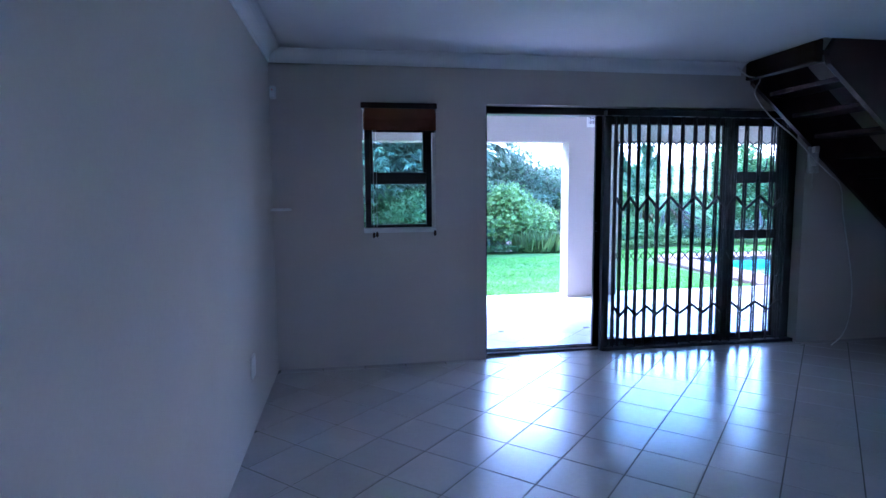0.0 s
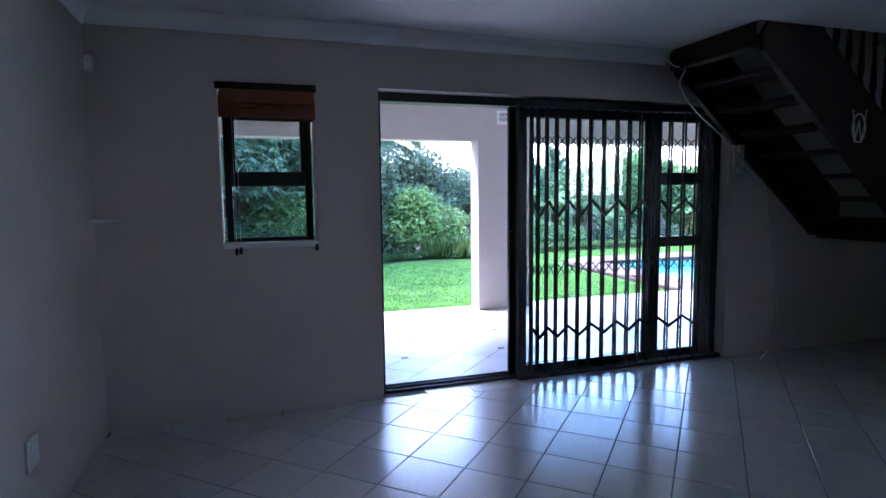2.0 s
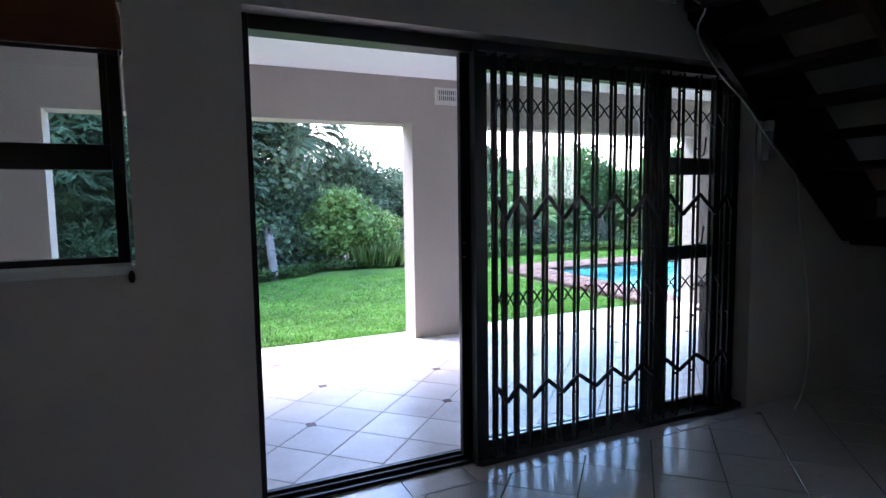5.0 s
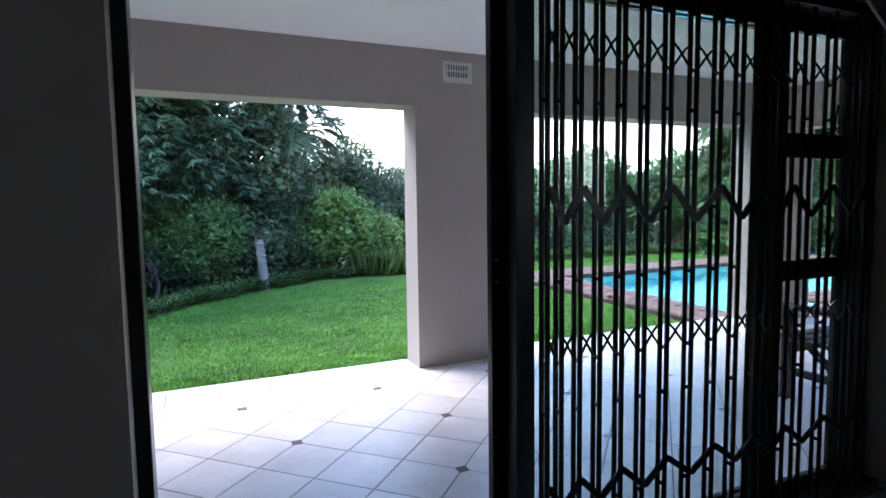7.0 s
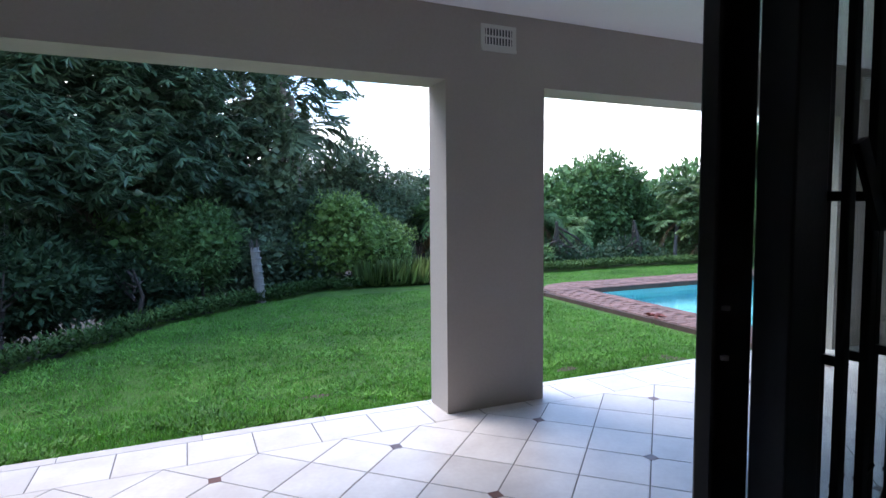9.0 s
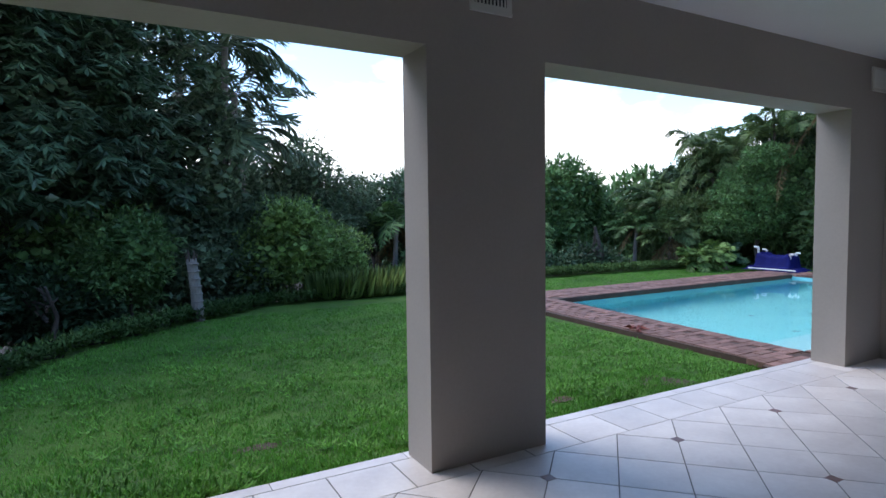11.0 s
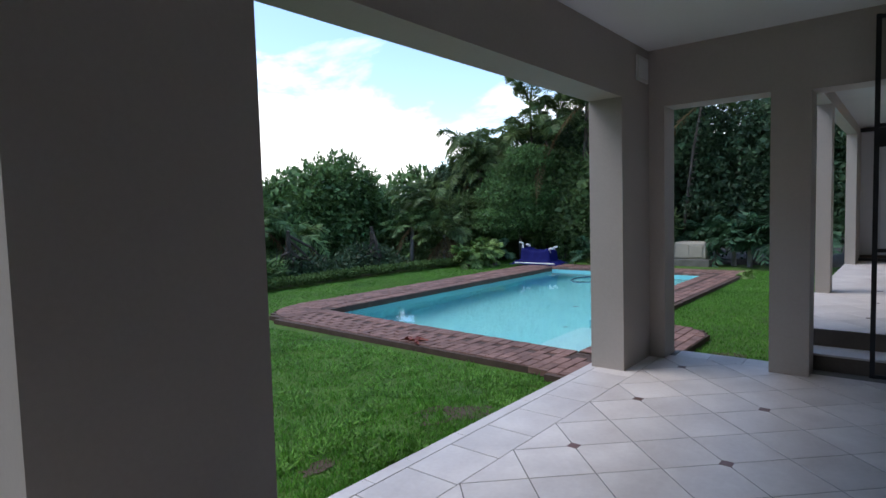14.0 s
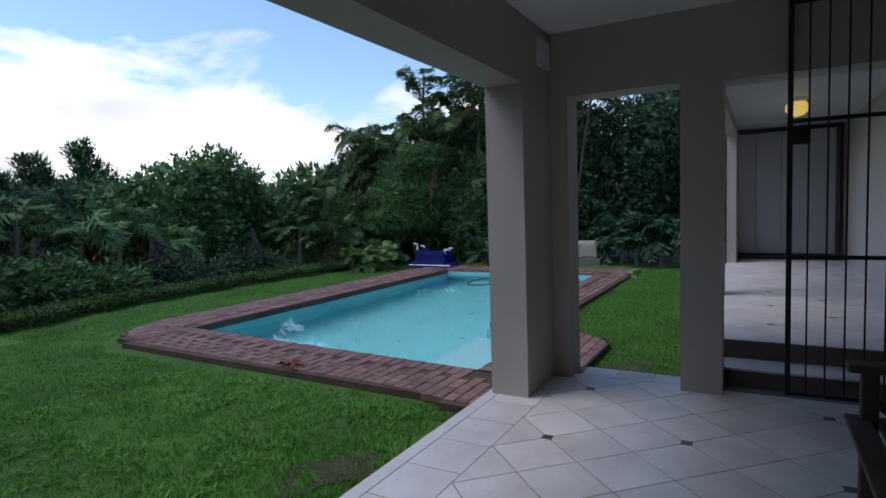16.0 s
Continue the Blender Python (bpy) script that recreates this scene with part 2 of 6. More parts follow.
def lawn_material():
    m = material("lawn_ground", (0.040, 0.100, 0.010), (0.100, 0.215, 0.022), 0.9, 1.6, 70, 0.9, dist=0.02, weight=0.7)
    nt = m.node_tree
    b = nt.nodes["Principled BSDF"]
    col = b.inputs["Base Color"].links[0].from_socket
    co = nt.nodes.new("ShaderNodeTexCoord")
    n = nt.nodes.new("ShaderNodeTexNoise")
    n.inputs["Scale"].default_value, n.inputs["Detail"].default_value = 0.8, 6.0
    r = nt.nodes.new("ShaderNodeValToRGB")
    r.color_ramp.elements[0].position, r.color_ramp.elements[1].position = 0.64, 0.74
    mix = nt.nodes.new("ShaderNodeMix")
    mix.data_type = "RGBA"
    mix.inputs[7].default_value = (0.07, 0.055, 0.035, 1)
    nt.links.new(co.outputs["Object"], n.inputs["Vector"])
    nt.links.new(n.outputs["Fac"], r.inputs["Fac"])
    nt.links.new(r.outputs["Color"], mix.inputs["Factor"])
    nt.links.new(col, mix.inputs[6])
    nt.links.new(mix.outputs[2], b.inputs["Base Color"])
    return m


M_COVER = material("ground_cover_leaf", (0.040, 0.085, 0.028), (0.105, 0.180, 0.055), 0.7, 0.9, 14, 0.0, per="island", spread=0.4, trans=0.2, weight=0.8, spec=0.08)
# concrete step faces with their shade put into a dark brown base colour
M_STEP_SHADE = material("shade_darkened_step_face", (0.10, 0.08, 0.065), (0.17, 0.14, 0.115), 0.8, 3, 50, 0.3)
M_LAWN = lawn_material()
M_EARTH = material("worn_brown_soil", (0.055, 0.037, 0.023), (0.12, 0.085, 0.052), 0.95, 6, 70, 0.9, dist=0.02)
M_SOIL = material("dark_garden_soil", (0.018, 0.014, 0.010), (0.05, 0.038, 0.026), 0.95, 3, 50, 0.9, dist=0.03)

# ---- helpers for building ----


def part(name, bm, mat, parent=None, label=""):
    """Links a bmesh as one mesh object under a thing or part."""
    me = bpy.data.meshes.new(name)
    bmesh.ops.recalc_face_normals(bm, faces=bm.faces)
    bm.to_mesh(me)
    bm.free()
    me.materials.append(mat)
    ob = new(name, me)
    if parent is not None:
        ob.parent = parent
    if label:
        tagged(ob, label)
    return ob


def thing(name, label, category, at=(0, 0, 0), group="", kind=""):
    ob = new(name)
    ob.empty_display_size = 0.1
    ob.location = at
    bpy.context.view_layer.update()
    return tagged(ob, label, category, group, kind)


def lay(ob, parent):
    """Parents ob, built in world coordinates, under a thing that stands off the origin."""
    ob.parent = parent
    root = parent
    ob.matrix_parent_inverse = Matrix.Translation(-root.location) if root.parent is None else Matrix.Identity(4)
    return ob


def box(bm, x0, y0, z0, x1, y1, z1, bevel=0.0, m=None):
    r = bmesh.ops.create_cube(bm, size=1.0)
    vs = r["verts"]
    bmesh.ops.transform(bm, verts=vs, matrix=Matrix.Translation(((x0 + x1) / 2, (y0 + y1) / 2, (z0 + z1) / 2)) @ Matrix.Diagonal((abs(x1 - x0), abs(y1 - y0), abs(z1 - z0), 1)))
    if bevel:
        es = list({e for v in vs for e in v.link_edges})
        out = bmesh.ops.bevel(bm, geom=es, offset=bevel, segments=2, affect="EDGES", profile=0.5)
        vs = list({v for f in out["faces"] for v in f.verts} | {v for v in vs if v.is_valid})
    if m is not None:
        bmesh.ops.transform(bm, verts=vs, matrix=m)
    return vs


def boxes(rows, bevel=0.0):
    bm = bmesh.new()
    for r in rows:
        box(bm, *r, bevel=bevel)
    return bm


def tube(bm, pts, radius, sides=8, taper=None):
    """A round tube along points; taper: radius at the end."""
    pts = [Vector(p) for p in pts]
    rings = []
    n = len(pts)
    for i, p in enumerate(pts):
        d = (pts[min(i + 1, n - 1)] - pts[max(i - 1, 0)]).normalized()
        a = d.cross(Vector((0.31, 0.17, 0.93))).normalized() if abs(d.z) < 0.95 else d.cross(Vector((1, 0, 0))).normalized()
        b = d.cross(a).normalized()
        r = radius if taper is None else radius + (taper - radius) * i / max(n - 1, 1)
        rings.append([bm.verts.new(p + r * (math.cos(2 * math.pi * k / sides) * a + math.sin(2 * math.pi * k / sides) * b)) for k in range(sides)])
    for i in range(n - 1):
        for k in range(sides):
            bm.faces.new((rings[i][k], rings[i][(k + 1) % sides], rings[i + 1][(k + 1) % sides], rings[i + 1][k]))
    bm.faces.new(rings[0][::-1])
    bm.faces.new(rings[-1])


def lathe(bm, profile, at, sides=16):
    """Turns (radius, z) pairs about a vertical axis."""
    rings = [[bm.verts.new((at[0] + r * math.cos(2 * math.pi * k / sides), at[1] + r * math.sin(2 * math.pi * k / sides), at[2] + z)) for k in range(sides)] for r, z in profile]
    for a, b in zip(rings, rings[1:]):
        for k in range(sides):
            bm.faces.new((a[k], a[(k + 1) % sides], b[(k + 1) % sides], b[k]))
    bm.faces.new(rings[0][::-1])
    bm.faces.new(rings[-1])


def prism(bm, poly, z0, z1, chamfer=0.0):
    """An upright prism over a convex or simple polygon, with a small chamfer round its top."""
    c = Vector((sum(p[0] for p in poly) / len(poly), sum(p[1] for p in poly) / len(poly)))
    low = [bm.verts.new((x, y, z0)) for x, y in poly]
    n = len(poly)
    rings = [low]
    if chamfer:
        rings.append([bm.verts.new((x, y, z1 - chamfer)) for x, y in poly])
        top = []
        for x, y in poly:
            d = Vector((x, y)) - c
            s = max(0.0, 1 - 1.3 * chamfer / max(d.length, 1e-4))
            top.append(bm.verts.new((c.x + d.x * s, c.y + d.y * s, z1)))
        rings.append(top)
    else:
        rings.append([bm.verts.new((x, y, z1)) for x, y in poly])
    for a, b in zip(rings, rings[1:]):
        for k in range(n):
            bm.faces.new((a[k], a[(k + 1) % n], b[(k + 1) % n], b[k]))
    bm.faces.new(rings[-1])


def structure(name, bm, mat, label, category):
    return tagged(part(name, bm, mat), label, category, kind="structure")


def clip(poly, x0, y0, x1, y1):
    """A convex polygon cut to a rectangle."""
    for axis, value, sign in ((0, x0, 1), (0, x1, -1), (1, y0, 1), (1, y1, -1)):
        out = []
        for i, p in enumerate(poly):
            q = poly[(i + 1) % len(poly)]
            a, b = sign * (p[axis] - value), sign * (q[axis] - value)
            if a >= 0:
                out.append(p)
            if a * b < 0:
                t = a / (a - b)
                out.append((p[0] + t * (q[0] - p[0]), p[1] + t * (q[1] - p[1])))
        poly = out
        if len(poly) < 3:
            return []
    return poly


def area(poly):
    return abs(sum(p[0] * q[1] - q[0] * p[1] for p, q in zip(poly, poly[1:] + poly[:1]))) / 2

# ---- the plan, in metres ----
WALL_IN, WALL_OUT = 4.55, 4.80      # house wall, inner and outer face
LEFT, RIGHT, BACK = -0.37, 6.30, -2.80
CEIL = 2.50
FRONT_IN, FRONT_OUT = 7.40, 7.67    # veranda's front beam and piers
SIDE_IN, SIDE_OUT = 7.65, 7.90      # veranda's end wall
HEAD, VCEIL = 2.08, 2.53
VZ = -0.05                          # veranda floor
UP = 0.22                           # upper veranda floor
DOOR_L, DOOR_R, DOOR_H = 1.335, 4.30, 2.125
D = 0.4730                          # a tile's diagonal

# ---- the room ----
structure("wall_west", boxes([(LEFT - 0.25, BACK - 0.25, -0.3, LEFT, WALL_OUT, VCEIL + 0.2)]), M_WALL, "plain greige painted plaster wall of the room", "wall")
W0, W1, WZ0, WZ1 = 0.330, 0.918, 1.12, 2.105
structure("wall_north", boxes([
    (LEFT, WALL_IN, -0.3, W0, WALL_OUT, VCEIL + 0.2), (W0, WALL_IN, -0.3, W1, WALL_OUT, WZ0), (W0, WALL_IN, WZ1, W1, WALL_OUT, VCEIL + 0.2),
    (W1, WALL_IN, -0.3, DOOR_L, WALL_OUT, VCEIL + 0.2), (DOOR_L, WALL_IN, DOOR_H, DOOR_R, WALL_OUT, VCEIL + 0.2), (DOOR_R, WALL_IN, -0.3, 13.3, WALL_OUT, VCEIL + 0.2)]),
    M_WALL, "greige painted plaster wall with a window and a sliding door", "wall")
EW0, EW1 = -1.55, 0.55             # window in the east wall
structure("wall_east", boxes([
    (RIGHT, BACK - 0.25, -0.3, RIGHT + 0.25, EW0, 2.7), (RIGHT, EW0, -0.3, RIGHT + 0.25, EW1, 0.9), (RIGHT, EW0, 2.1, RIGHT + 0.25, EW1, 2.7), (RIGHT, EW1, -0.3, RIGHT + 0.25, WALL_IN, 2.7)]),
    M_WALL, "greige painted plaster wall with a wide window", "wall")
structure("wall_south", boxes([(LEFT, BACK - 0.25, -0.3, RIGHT, BACK, 2.7)]), M_WALL, "plain greige plaster wall closing the room", "wall")
structure("ceiling", boxes([(LEFT, BACK, CEIL, 3.61, WALL_IN, CEIL + 0.15), (3.61, BACK, CEIL, RIGHT, 3.66, CEIL + 0.15)]), M_CEIL, "smooth white painted ceiling with a stair opening", "ceiling")
structure("stairwell_lining", boxes([(3.30, 3.50, 4.4, RIGHT, WALL_IN + 0.2, 4.5), (3.30, 3.50, CEIL + 0.152, 3.42, WALL_IN, 4.4), (3.42, 3.50, CEIL + 0.152, RIGHT, 3.66, 4.4), (3.42, WALL_IN, VCEIL + 0.21, RIGHT, WALL_OUT, 4.4), (RIGHT, 3.5, 2.7, RIGHT + 0.2, WALL_OUT, 4.5)]), M_WALL, "painted lining of the dark stairwell above", "wall")


def cornice(x0, y0, x1, y1, nx, ny):
    """A coved cornice along a wall; (nx, ny) points into the room."""
    bm = bmesh.new()
    prof = [(0.0, CEIL), (0.0, CEIL - 0.095), (0.012, CEIL - 0.095)] + [(0.012 + 0.078 * (1 - math.cos(a * math.pi / 12)), CEIL - 0.09 + 0.078 * math.sin(a * math.pi / 12)) for a in range(1, 7)] + [(0.1, CEIL - 0.004), (0.1, CEIL)]
    ends = [[bm.verts.new((x + nx * o, y + ny * o, z)) for o, z in prof] for x, y in ((x0, y0), (x1, y1))]
    n = len(prof)
    for k in range(n):
        bm.faces.new((ends[0][k], ends[0][(k + 1) % n], ends[1][(k + 1) % n], ends[1][k]))
    bm.faces.new(ends[0])
    bm.faces.new(ends[1][::-1])
    return structure("trim", bm, M_CEIL, "white coved plaster cornice under the ceiling", "cornice")


cornice(LEFT, BACK, LEFT, WALL_IN, 1, 0)
cornice(LEFT, WALL_IN, 3.61, WALL_IN, 0, -1)


def window(name, x0, x1, z0, z1, y, label):
    """A dark two-light window in the north wall: frame, transom, panes, sill."""
    w = thing(name, label, "window", (x0, y, z0), kind="structure")
    f = 0.045
    lay(part("window_frame", boxes([(x0 + 0.02, y, z0 + 0.004, x0 + 0.02 + f, y + 0.05, z1), (x1 - 0.02 - f, y, z0 + 0.004, x1 - 0.02, y + 0.05, z1), (x0 + 0.02 + f, y, z0 + 0.004, x1 - 0.02 - f, y + 0.05, z0 + 0.03), (x0 + 0.02 + f, y, z1 - f, x1 - 0.02 - f, y + 0.05, z1)], 0.004), M_BRONZE), w)
    lay(part("transom", boxes([(x0 + 0.02 + f, y - 0.008, 1.482, x1 - 0.02 - f, y + 0.055, 1.578)], 0.006), M_BRONZE), w)
    lay(part("opening_sash", boxes([(x0 + 0.065, y - 0.004, 1.578, x0 + 0.09, y + 0.045, z1 - f), (x1 - 0.09, y - 0.004, 1.578, x1 - 0.065, y + 0.045, z1 - f)], 0.003), M_BRONZE), w)
    for a, b in ((z0 + 0.03, 1.482), (1.578, z1 - f)):
        p = lay(part("pane", boxes([(x0 + 0.066, y + 0.02, a, x1 - 0.066, y + 0.026, b)]), M_GLASS), w)
        p.visible_shadow = False
    lay(part("window_sill", boxes([(x0 + 0.002, WALL_IN - 0.012, z0 - 0.03, x1 - 0.002, y, z0 + 0.003)], 0.004), M_WHITE, None, "white painted sill"), w)
    return w


window("window_1", W0, W1, WZ0, WZ1, 4.66, "small dark bronze window with two panes and a white sill")

# window in the east wall, behind the viewer
e = thing("window_2", "wide dark framed window with three panes", "window", (RIGHT, (EW0 + EW1) / 2, 0.9), kind="structure")
lay(part("window_frame", boxes([(RIGHT + 0.1, EW0, 0.9, RIGHT + 0.15, EW1, 0.95), (RIGHT + 0.1, EW0, 2.05, RIGHT + 0.15, EW1, 2.1)] + [(RIGHT + 0.1, EW0 + y, 0.95, RIGHT + 0.15, EW0 + y + 0.05, 2.05) for y in (0.0, 0.683, 1.367, 2.05)], 0.004), M_BRONZE), e)
for y in (0.05, 0.733, 1.417):
    p = lay(part("pane", boxes([(RIGHT + 0.122, EW0 + y, 0.95, RIGHT + 0.128, EW0 + y + 0.633, 2.05)]), M_GLASS), e)
    p.visible_shadow = False

# roman blind, pulled up
blind = thing("roman_blind", "terracotta fabric roman blind pulled up over the small window", "blind", (0.63, 4.53, 1.9))
lay(part("headrail", boxes([(0.322, 4.515, 2.075, 0.926, 4.549, 2.118)], 0.004), M_WOOD, None, "brown wooden headrail"), blind)
bm = bmesh.new()
for i in range(4):
    box(bm, 0.337 + 0.004 * i, 4.526 - 0.006 * i, 1.905 + 0.028 * i, 0.918 - 0.003 * i, 4.534 - 0.006 * i + 0.012, 2.03 + 0.014 * i, 0.004)
lay(part("fabric_folds", bm, M_BLIND), blind)
bm = bmesh.new()
box(bm, 0.356, 4.545, 1.89, 0.915, 4.556, 1.906, 0.004)
lay(part("bottom_bar", bm, M_WOOD), blind)
for x, z in ((0.41, 1.095), (0.435, 1.1), (0.905, 1.105)):
    bm = bmesh.new()
    tube(bm, [(x, 4.538, 2.08), (x + 0.002, 4.536, 1.6), (x, 4.534, z)], 0.0015, 5)
    c = lay(part("pull_cord", bm, M_CABLE), blind)
    bm = bmesh.new()
    lathe(bm, [(0.004, 0.0), (0.010, -0.01), (0.012, -0.03), (0.006, -0.045)], (x, 4.534, z), 10)
    k = part("cord_weight", bm, M_WOOD, None, "dark wooden cord weight")
    k.parent = c
    k.matrix_parent_inverse = Matrix.Identity(4)

# ---- sliding door ----
DY0, DY1 = 4.675, 4.745
door = thing("door_1", "dark bronze aluminium sliding door standing open beside a sidelight", "door", (DOOR_L, DY0, 0), kind="structure")
lay(part("door_frame", boxes([(DOOR_L, DY0 - 0.02, 0.0, DOOR_L + 0.035, DY1 + 0.03, DOOR_H), (DOOR_R - 0.10, DY0 - 0.02, 0.0, DOOR_R - 0.002, DY1 + 0.03, DOOR_H), (DOOR_L + 0.035, DY0 - 0.02, 2.062, DOOR_R - 0.1, DY1 + 0.03, DOOR_H - 0.001)], 0.004), M_BRONZE), door)
lay(part("sill_track", boxes([(DOOR_L + 0.035, DY0 - 0.03, 0.0, DOOR_R - 0.1, DY1 + 0.05, 0.018), (DOOR_L + 0.035, DY0 + 0.01, 0.018, DOOR_R - 0.1, DY0 + 0.018, 0.034), (DOOR_L + 0.035, DY1 - 0.01, 0.018, DOOR_R - 0.1, DY1 - 0.002, 0.034)], 0.002), M_BRONZE), door)


def leaf(x0, x1, y, stile, rails, name):
    lf = lay(part(name, boxes([(x0, y, 0.036, x0 + stile, y + 0.035, 2.06), (x1 - stile, y, 0.036, x1, y + 0.035, 2.06), (x0 + stile, y, 0.036, x1 - stile, y + 0.035, 0.085), (x0 + stile, y, 1.99, x1 - stile, y + 0.035, 2.06)] + [(x0 + stile, y - 0.004, a, x1 - stile, y + 0.039, b) for a, b in rails], 0.005), M_BRONZE), door)
    zs = [0.085] + [v for r in rails for v in r] + [1.99]
    for a, b in zip(zs[::2], zs[1::2]):
        p = part("pane", boxes([(x0 + stile, y + 0.014, a, x1 - stile, y + 0.020, b)]), M_GLASS)
        p.parent = lf
        p.visible_shadow = False
    return lf


leaf(2.345, 3.64, DY0, 0.075, [], "fixed_leaf")
leaf(2.40, 3.70, DY0 + 0.042, 0.07, [], "sliding_leaf")
leaf(3.645, 4.198, DY0 + 0.005, 0.075, [(0.965, 1.05), (1.478, 1.58)], "sidelight")
for z in (1.065, 1.6):
    bm = bmesh.new()
    tube(bm, [(3.95, DY0 - 0.012, z - 0.02), (3.985, DY0 - 0.022, z), (3.992, DY0 - 0.03, z + 0.1)], 0.006, 6)
    lay(part("window_stay", bm, M_BRONZE), door)
bm = bmesh.new()
for z in (1.06, 1.13):
    lathe(bm, [(0.006, 0), (0.006, 0.006)], (2.36, DY0 - 0.004, z), 10)
lay(part("lock_screw", bm, M_STEEL), door)

# ---- trellis security gate, drawn across the fixed leaf ----
TY = 4.615
gate = thing("trellis_security_gate", "black steel concertina security gate drawn across the door", "gate", (2.45, TY, 0))
bars = [2.501, 2.556, 2.629, 2.711, 2.804, 2.903, 3.008, 3.126, 3.246, 3.359, 3.464, 3.557, 3.644, 3.75, 3.885, 4.017, 4.119, 4.171]
for x in bars:
    bm = bmesh.new()
    for dy in (-0.016, 0.016):
        box(bm, x - 0.0075, TY + dy - 0.006, 0.03, x + 0.0075, TY + dy + 0.006, 2.055, 0.002)
    for z in (0.10, 0.28, 0.62, 1.05, 1.28, 1.62, 1.95):
        box(bm, x - 0.004, TY - 0.0105, z, x + 0.004, TY + 0.0105, z + 0.014)
    lay(part("upright", bm, M_IRON), gate)
bm = bmesh.new()
tracks = [(2.40, TY - 0.034, 2.055, 4.295, TY + 0.034, 2.10), (2.40, TY - 0.034, 0.0, 4.295, TY + 0.034, 0.03)]
for t in tracks:
    lay(part("track", boxes([t], 0.003), M_IRON), gate)
for i in range(len(bars) - 1):
    a, b = bars[i], bars[i + 1]
    for zc, half in ((1.807, 0.045), (0.832, 0.045)):
        bm = bmesh.new()
        for s in (-1, 1):
            n = 6
            pts = []
            for k in range(n + 1):
                u = k / n
                v = math.sin((u - 0.5) * math.pi) * half
                pts.append((a + (b - a) * u, TY + 0.009 * s, zc + s * v))
            tube(bm, pts, 0.0048, 5)
        lay(part("scissor_link", bm, M_IRON), gate)
    for z0, z1 in ((1.36, 1.244), (0.392, 0.311)):
        h0, h1 = (z0, z1) if i % 2 == 0 else (z1, z0)
        bm = bmesh.new()
        d = Vector((b - a, 0, h1 - h0))
        box(bm, 0, -0.005, -0.011, d.length, 0.005, 0.011, m=Matrix.Translation((a, TY - 0.028, h0)) @ Matrix.Rotation(-math.atan2(h1 - h0, b - a), 4, "Y"))
        lay(part("lattice_bar", bm, M_IRON), gate)
bm = bmesh.new()
box(bm, 2.385, TY - 0.02, 0.0, 2.452, TY + 0.035, 2.055, 0.003)
lay(part("lock_stile", bm, M_IRON), gate)

# ---- staircase ----
stair = thing("staircase", "dark stained open riser wooden staircase with turned balusters", "staircase", (5.2, 4.1, 1.05))
for y0, y1 in ((3.70, 3.745), (4.50, 4.545)):
    bm = bmesh.new()
    poly = [(3.69, 2.43), (3.81, 2.60), (4.10, 2.60), (5.50, 1.36), (5.50, 1.03), (5.20, 1.03), (3.71, 2.33)]
    a = [bm.verts.new((x, y0, z)) for x, z in poly]
    b = [bm.verts.new((x, y1, z)) for x, z in poly]
    for k in range(len(poly)):
        bm.faces.new((a[k], a[(k + 1) % len(poly)], b[(k + 1) % len(poly)], b[k]))
    bm.faces.new(a)
    bm.faces.new(b[::-1])
    lay(part("stringer", bm, M_WOOD), stair)
for i in range(8):
    x, z = 3.76 + 0.232 * i, 2.42 - 0.1785 * i
    bm = bmesh.new()
    box(bm, x - 0.13, 3.747, z - 0.02, x + 0.13, 4.498, z + 0.02, 0.008)
    lay(part("tread", bm, M_WOOD), stair)
bm = bmesh.new()
box(bm, 3.62, 3.746, 2.35, 3.69, 4.499, 2.52, 0.012)
lay(part("trimmer_beam", bm, M_WOOD), stair)
bm = bmesh.new()
box(bm, 5.28, 3.70, 1.0, RIGHT - 0.002, 4.545, 1.16, 0.01)
lay(part("landing", bm, M_WOOD), stair)
for x in (5.30, 6.15):
    lay(part("landing_post", boxes([(x, 3.72, 0.0, x + 0.1, 3.82, 1.0)], 0.008), M_WOOD), stair)
bal_prof = [(0.020, 0.0), (0.020, 0.10), (0.012, 0.12), (0.024, 0.17), (0.016, 0.30), (0.012, 0.42), (0.022, 0.47), (0.013, 0.50), (0.017, 0.56), (0.020, 0.62), (0.020, 0.78)]
for i in range(12):
    x = 3.98 + 0.125 * i
    zb = 2.60 - (x - 3.98) * (1.24 / 1.52) - 0.01
    bm = bmesh.new()
    lathe(bm, bal_prof, (x, 3.722, zb), 10)
    lay(part("baluster", bm, M_WOOD), stair)
bm = bmesh.new()
tube(bm, [(3.9, 3.722, 3.44), (5.5, 3.722, 2.13)], 0.03, 10)
lay(part("handrail", bm, M_WOOD), stair)

# light metal emblem on the stair's outer stringer
emb = thing("stair_emblem", "pale oval ornament with zigzag strokes fixed to the staircase", "ornament", (4.57, 3.69, 1.86))
bm = bmesh.new()
cx, cz, ey = 4.575, 1.862, 3.692
tube(bm, [(cx + 0.062 * math.cos(a * math.pi / 12), ey, cz - 0.01 + 0.098 * math.sin(a * math.pi / 12)) for a in range(25)], 0.006, 6)
lay(part("ring", bm, M_PLASTIC), emb)
bm = bmesh.new()
tube(bm, [(cx - 0.062, ey, cz + 0.115), (cx - 0.036, ey, cz - 0.11), (cx, ey, cz + 0.04), (cx + 0.03, ey, cz - 0.11), (cx + 0.066, ey, cz + 0.115)], 0.006, 6)
lay(part("zigzag", bm, M_PLASTIC), emb)

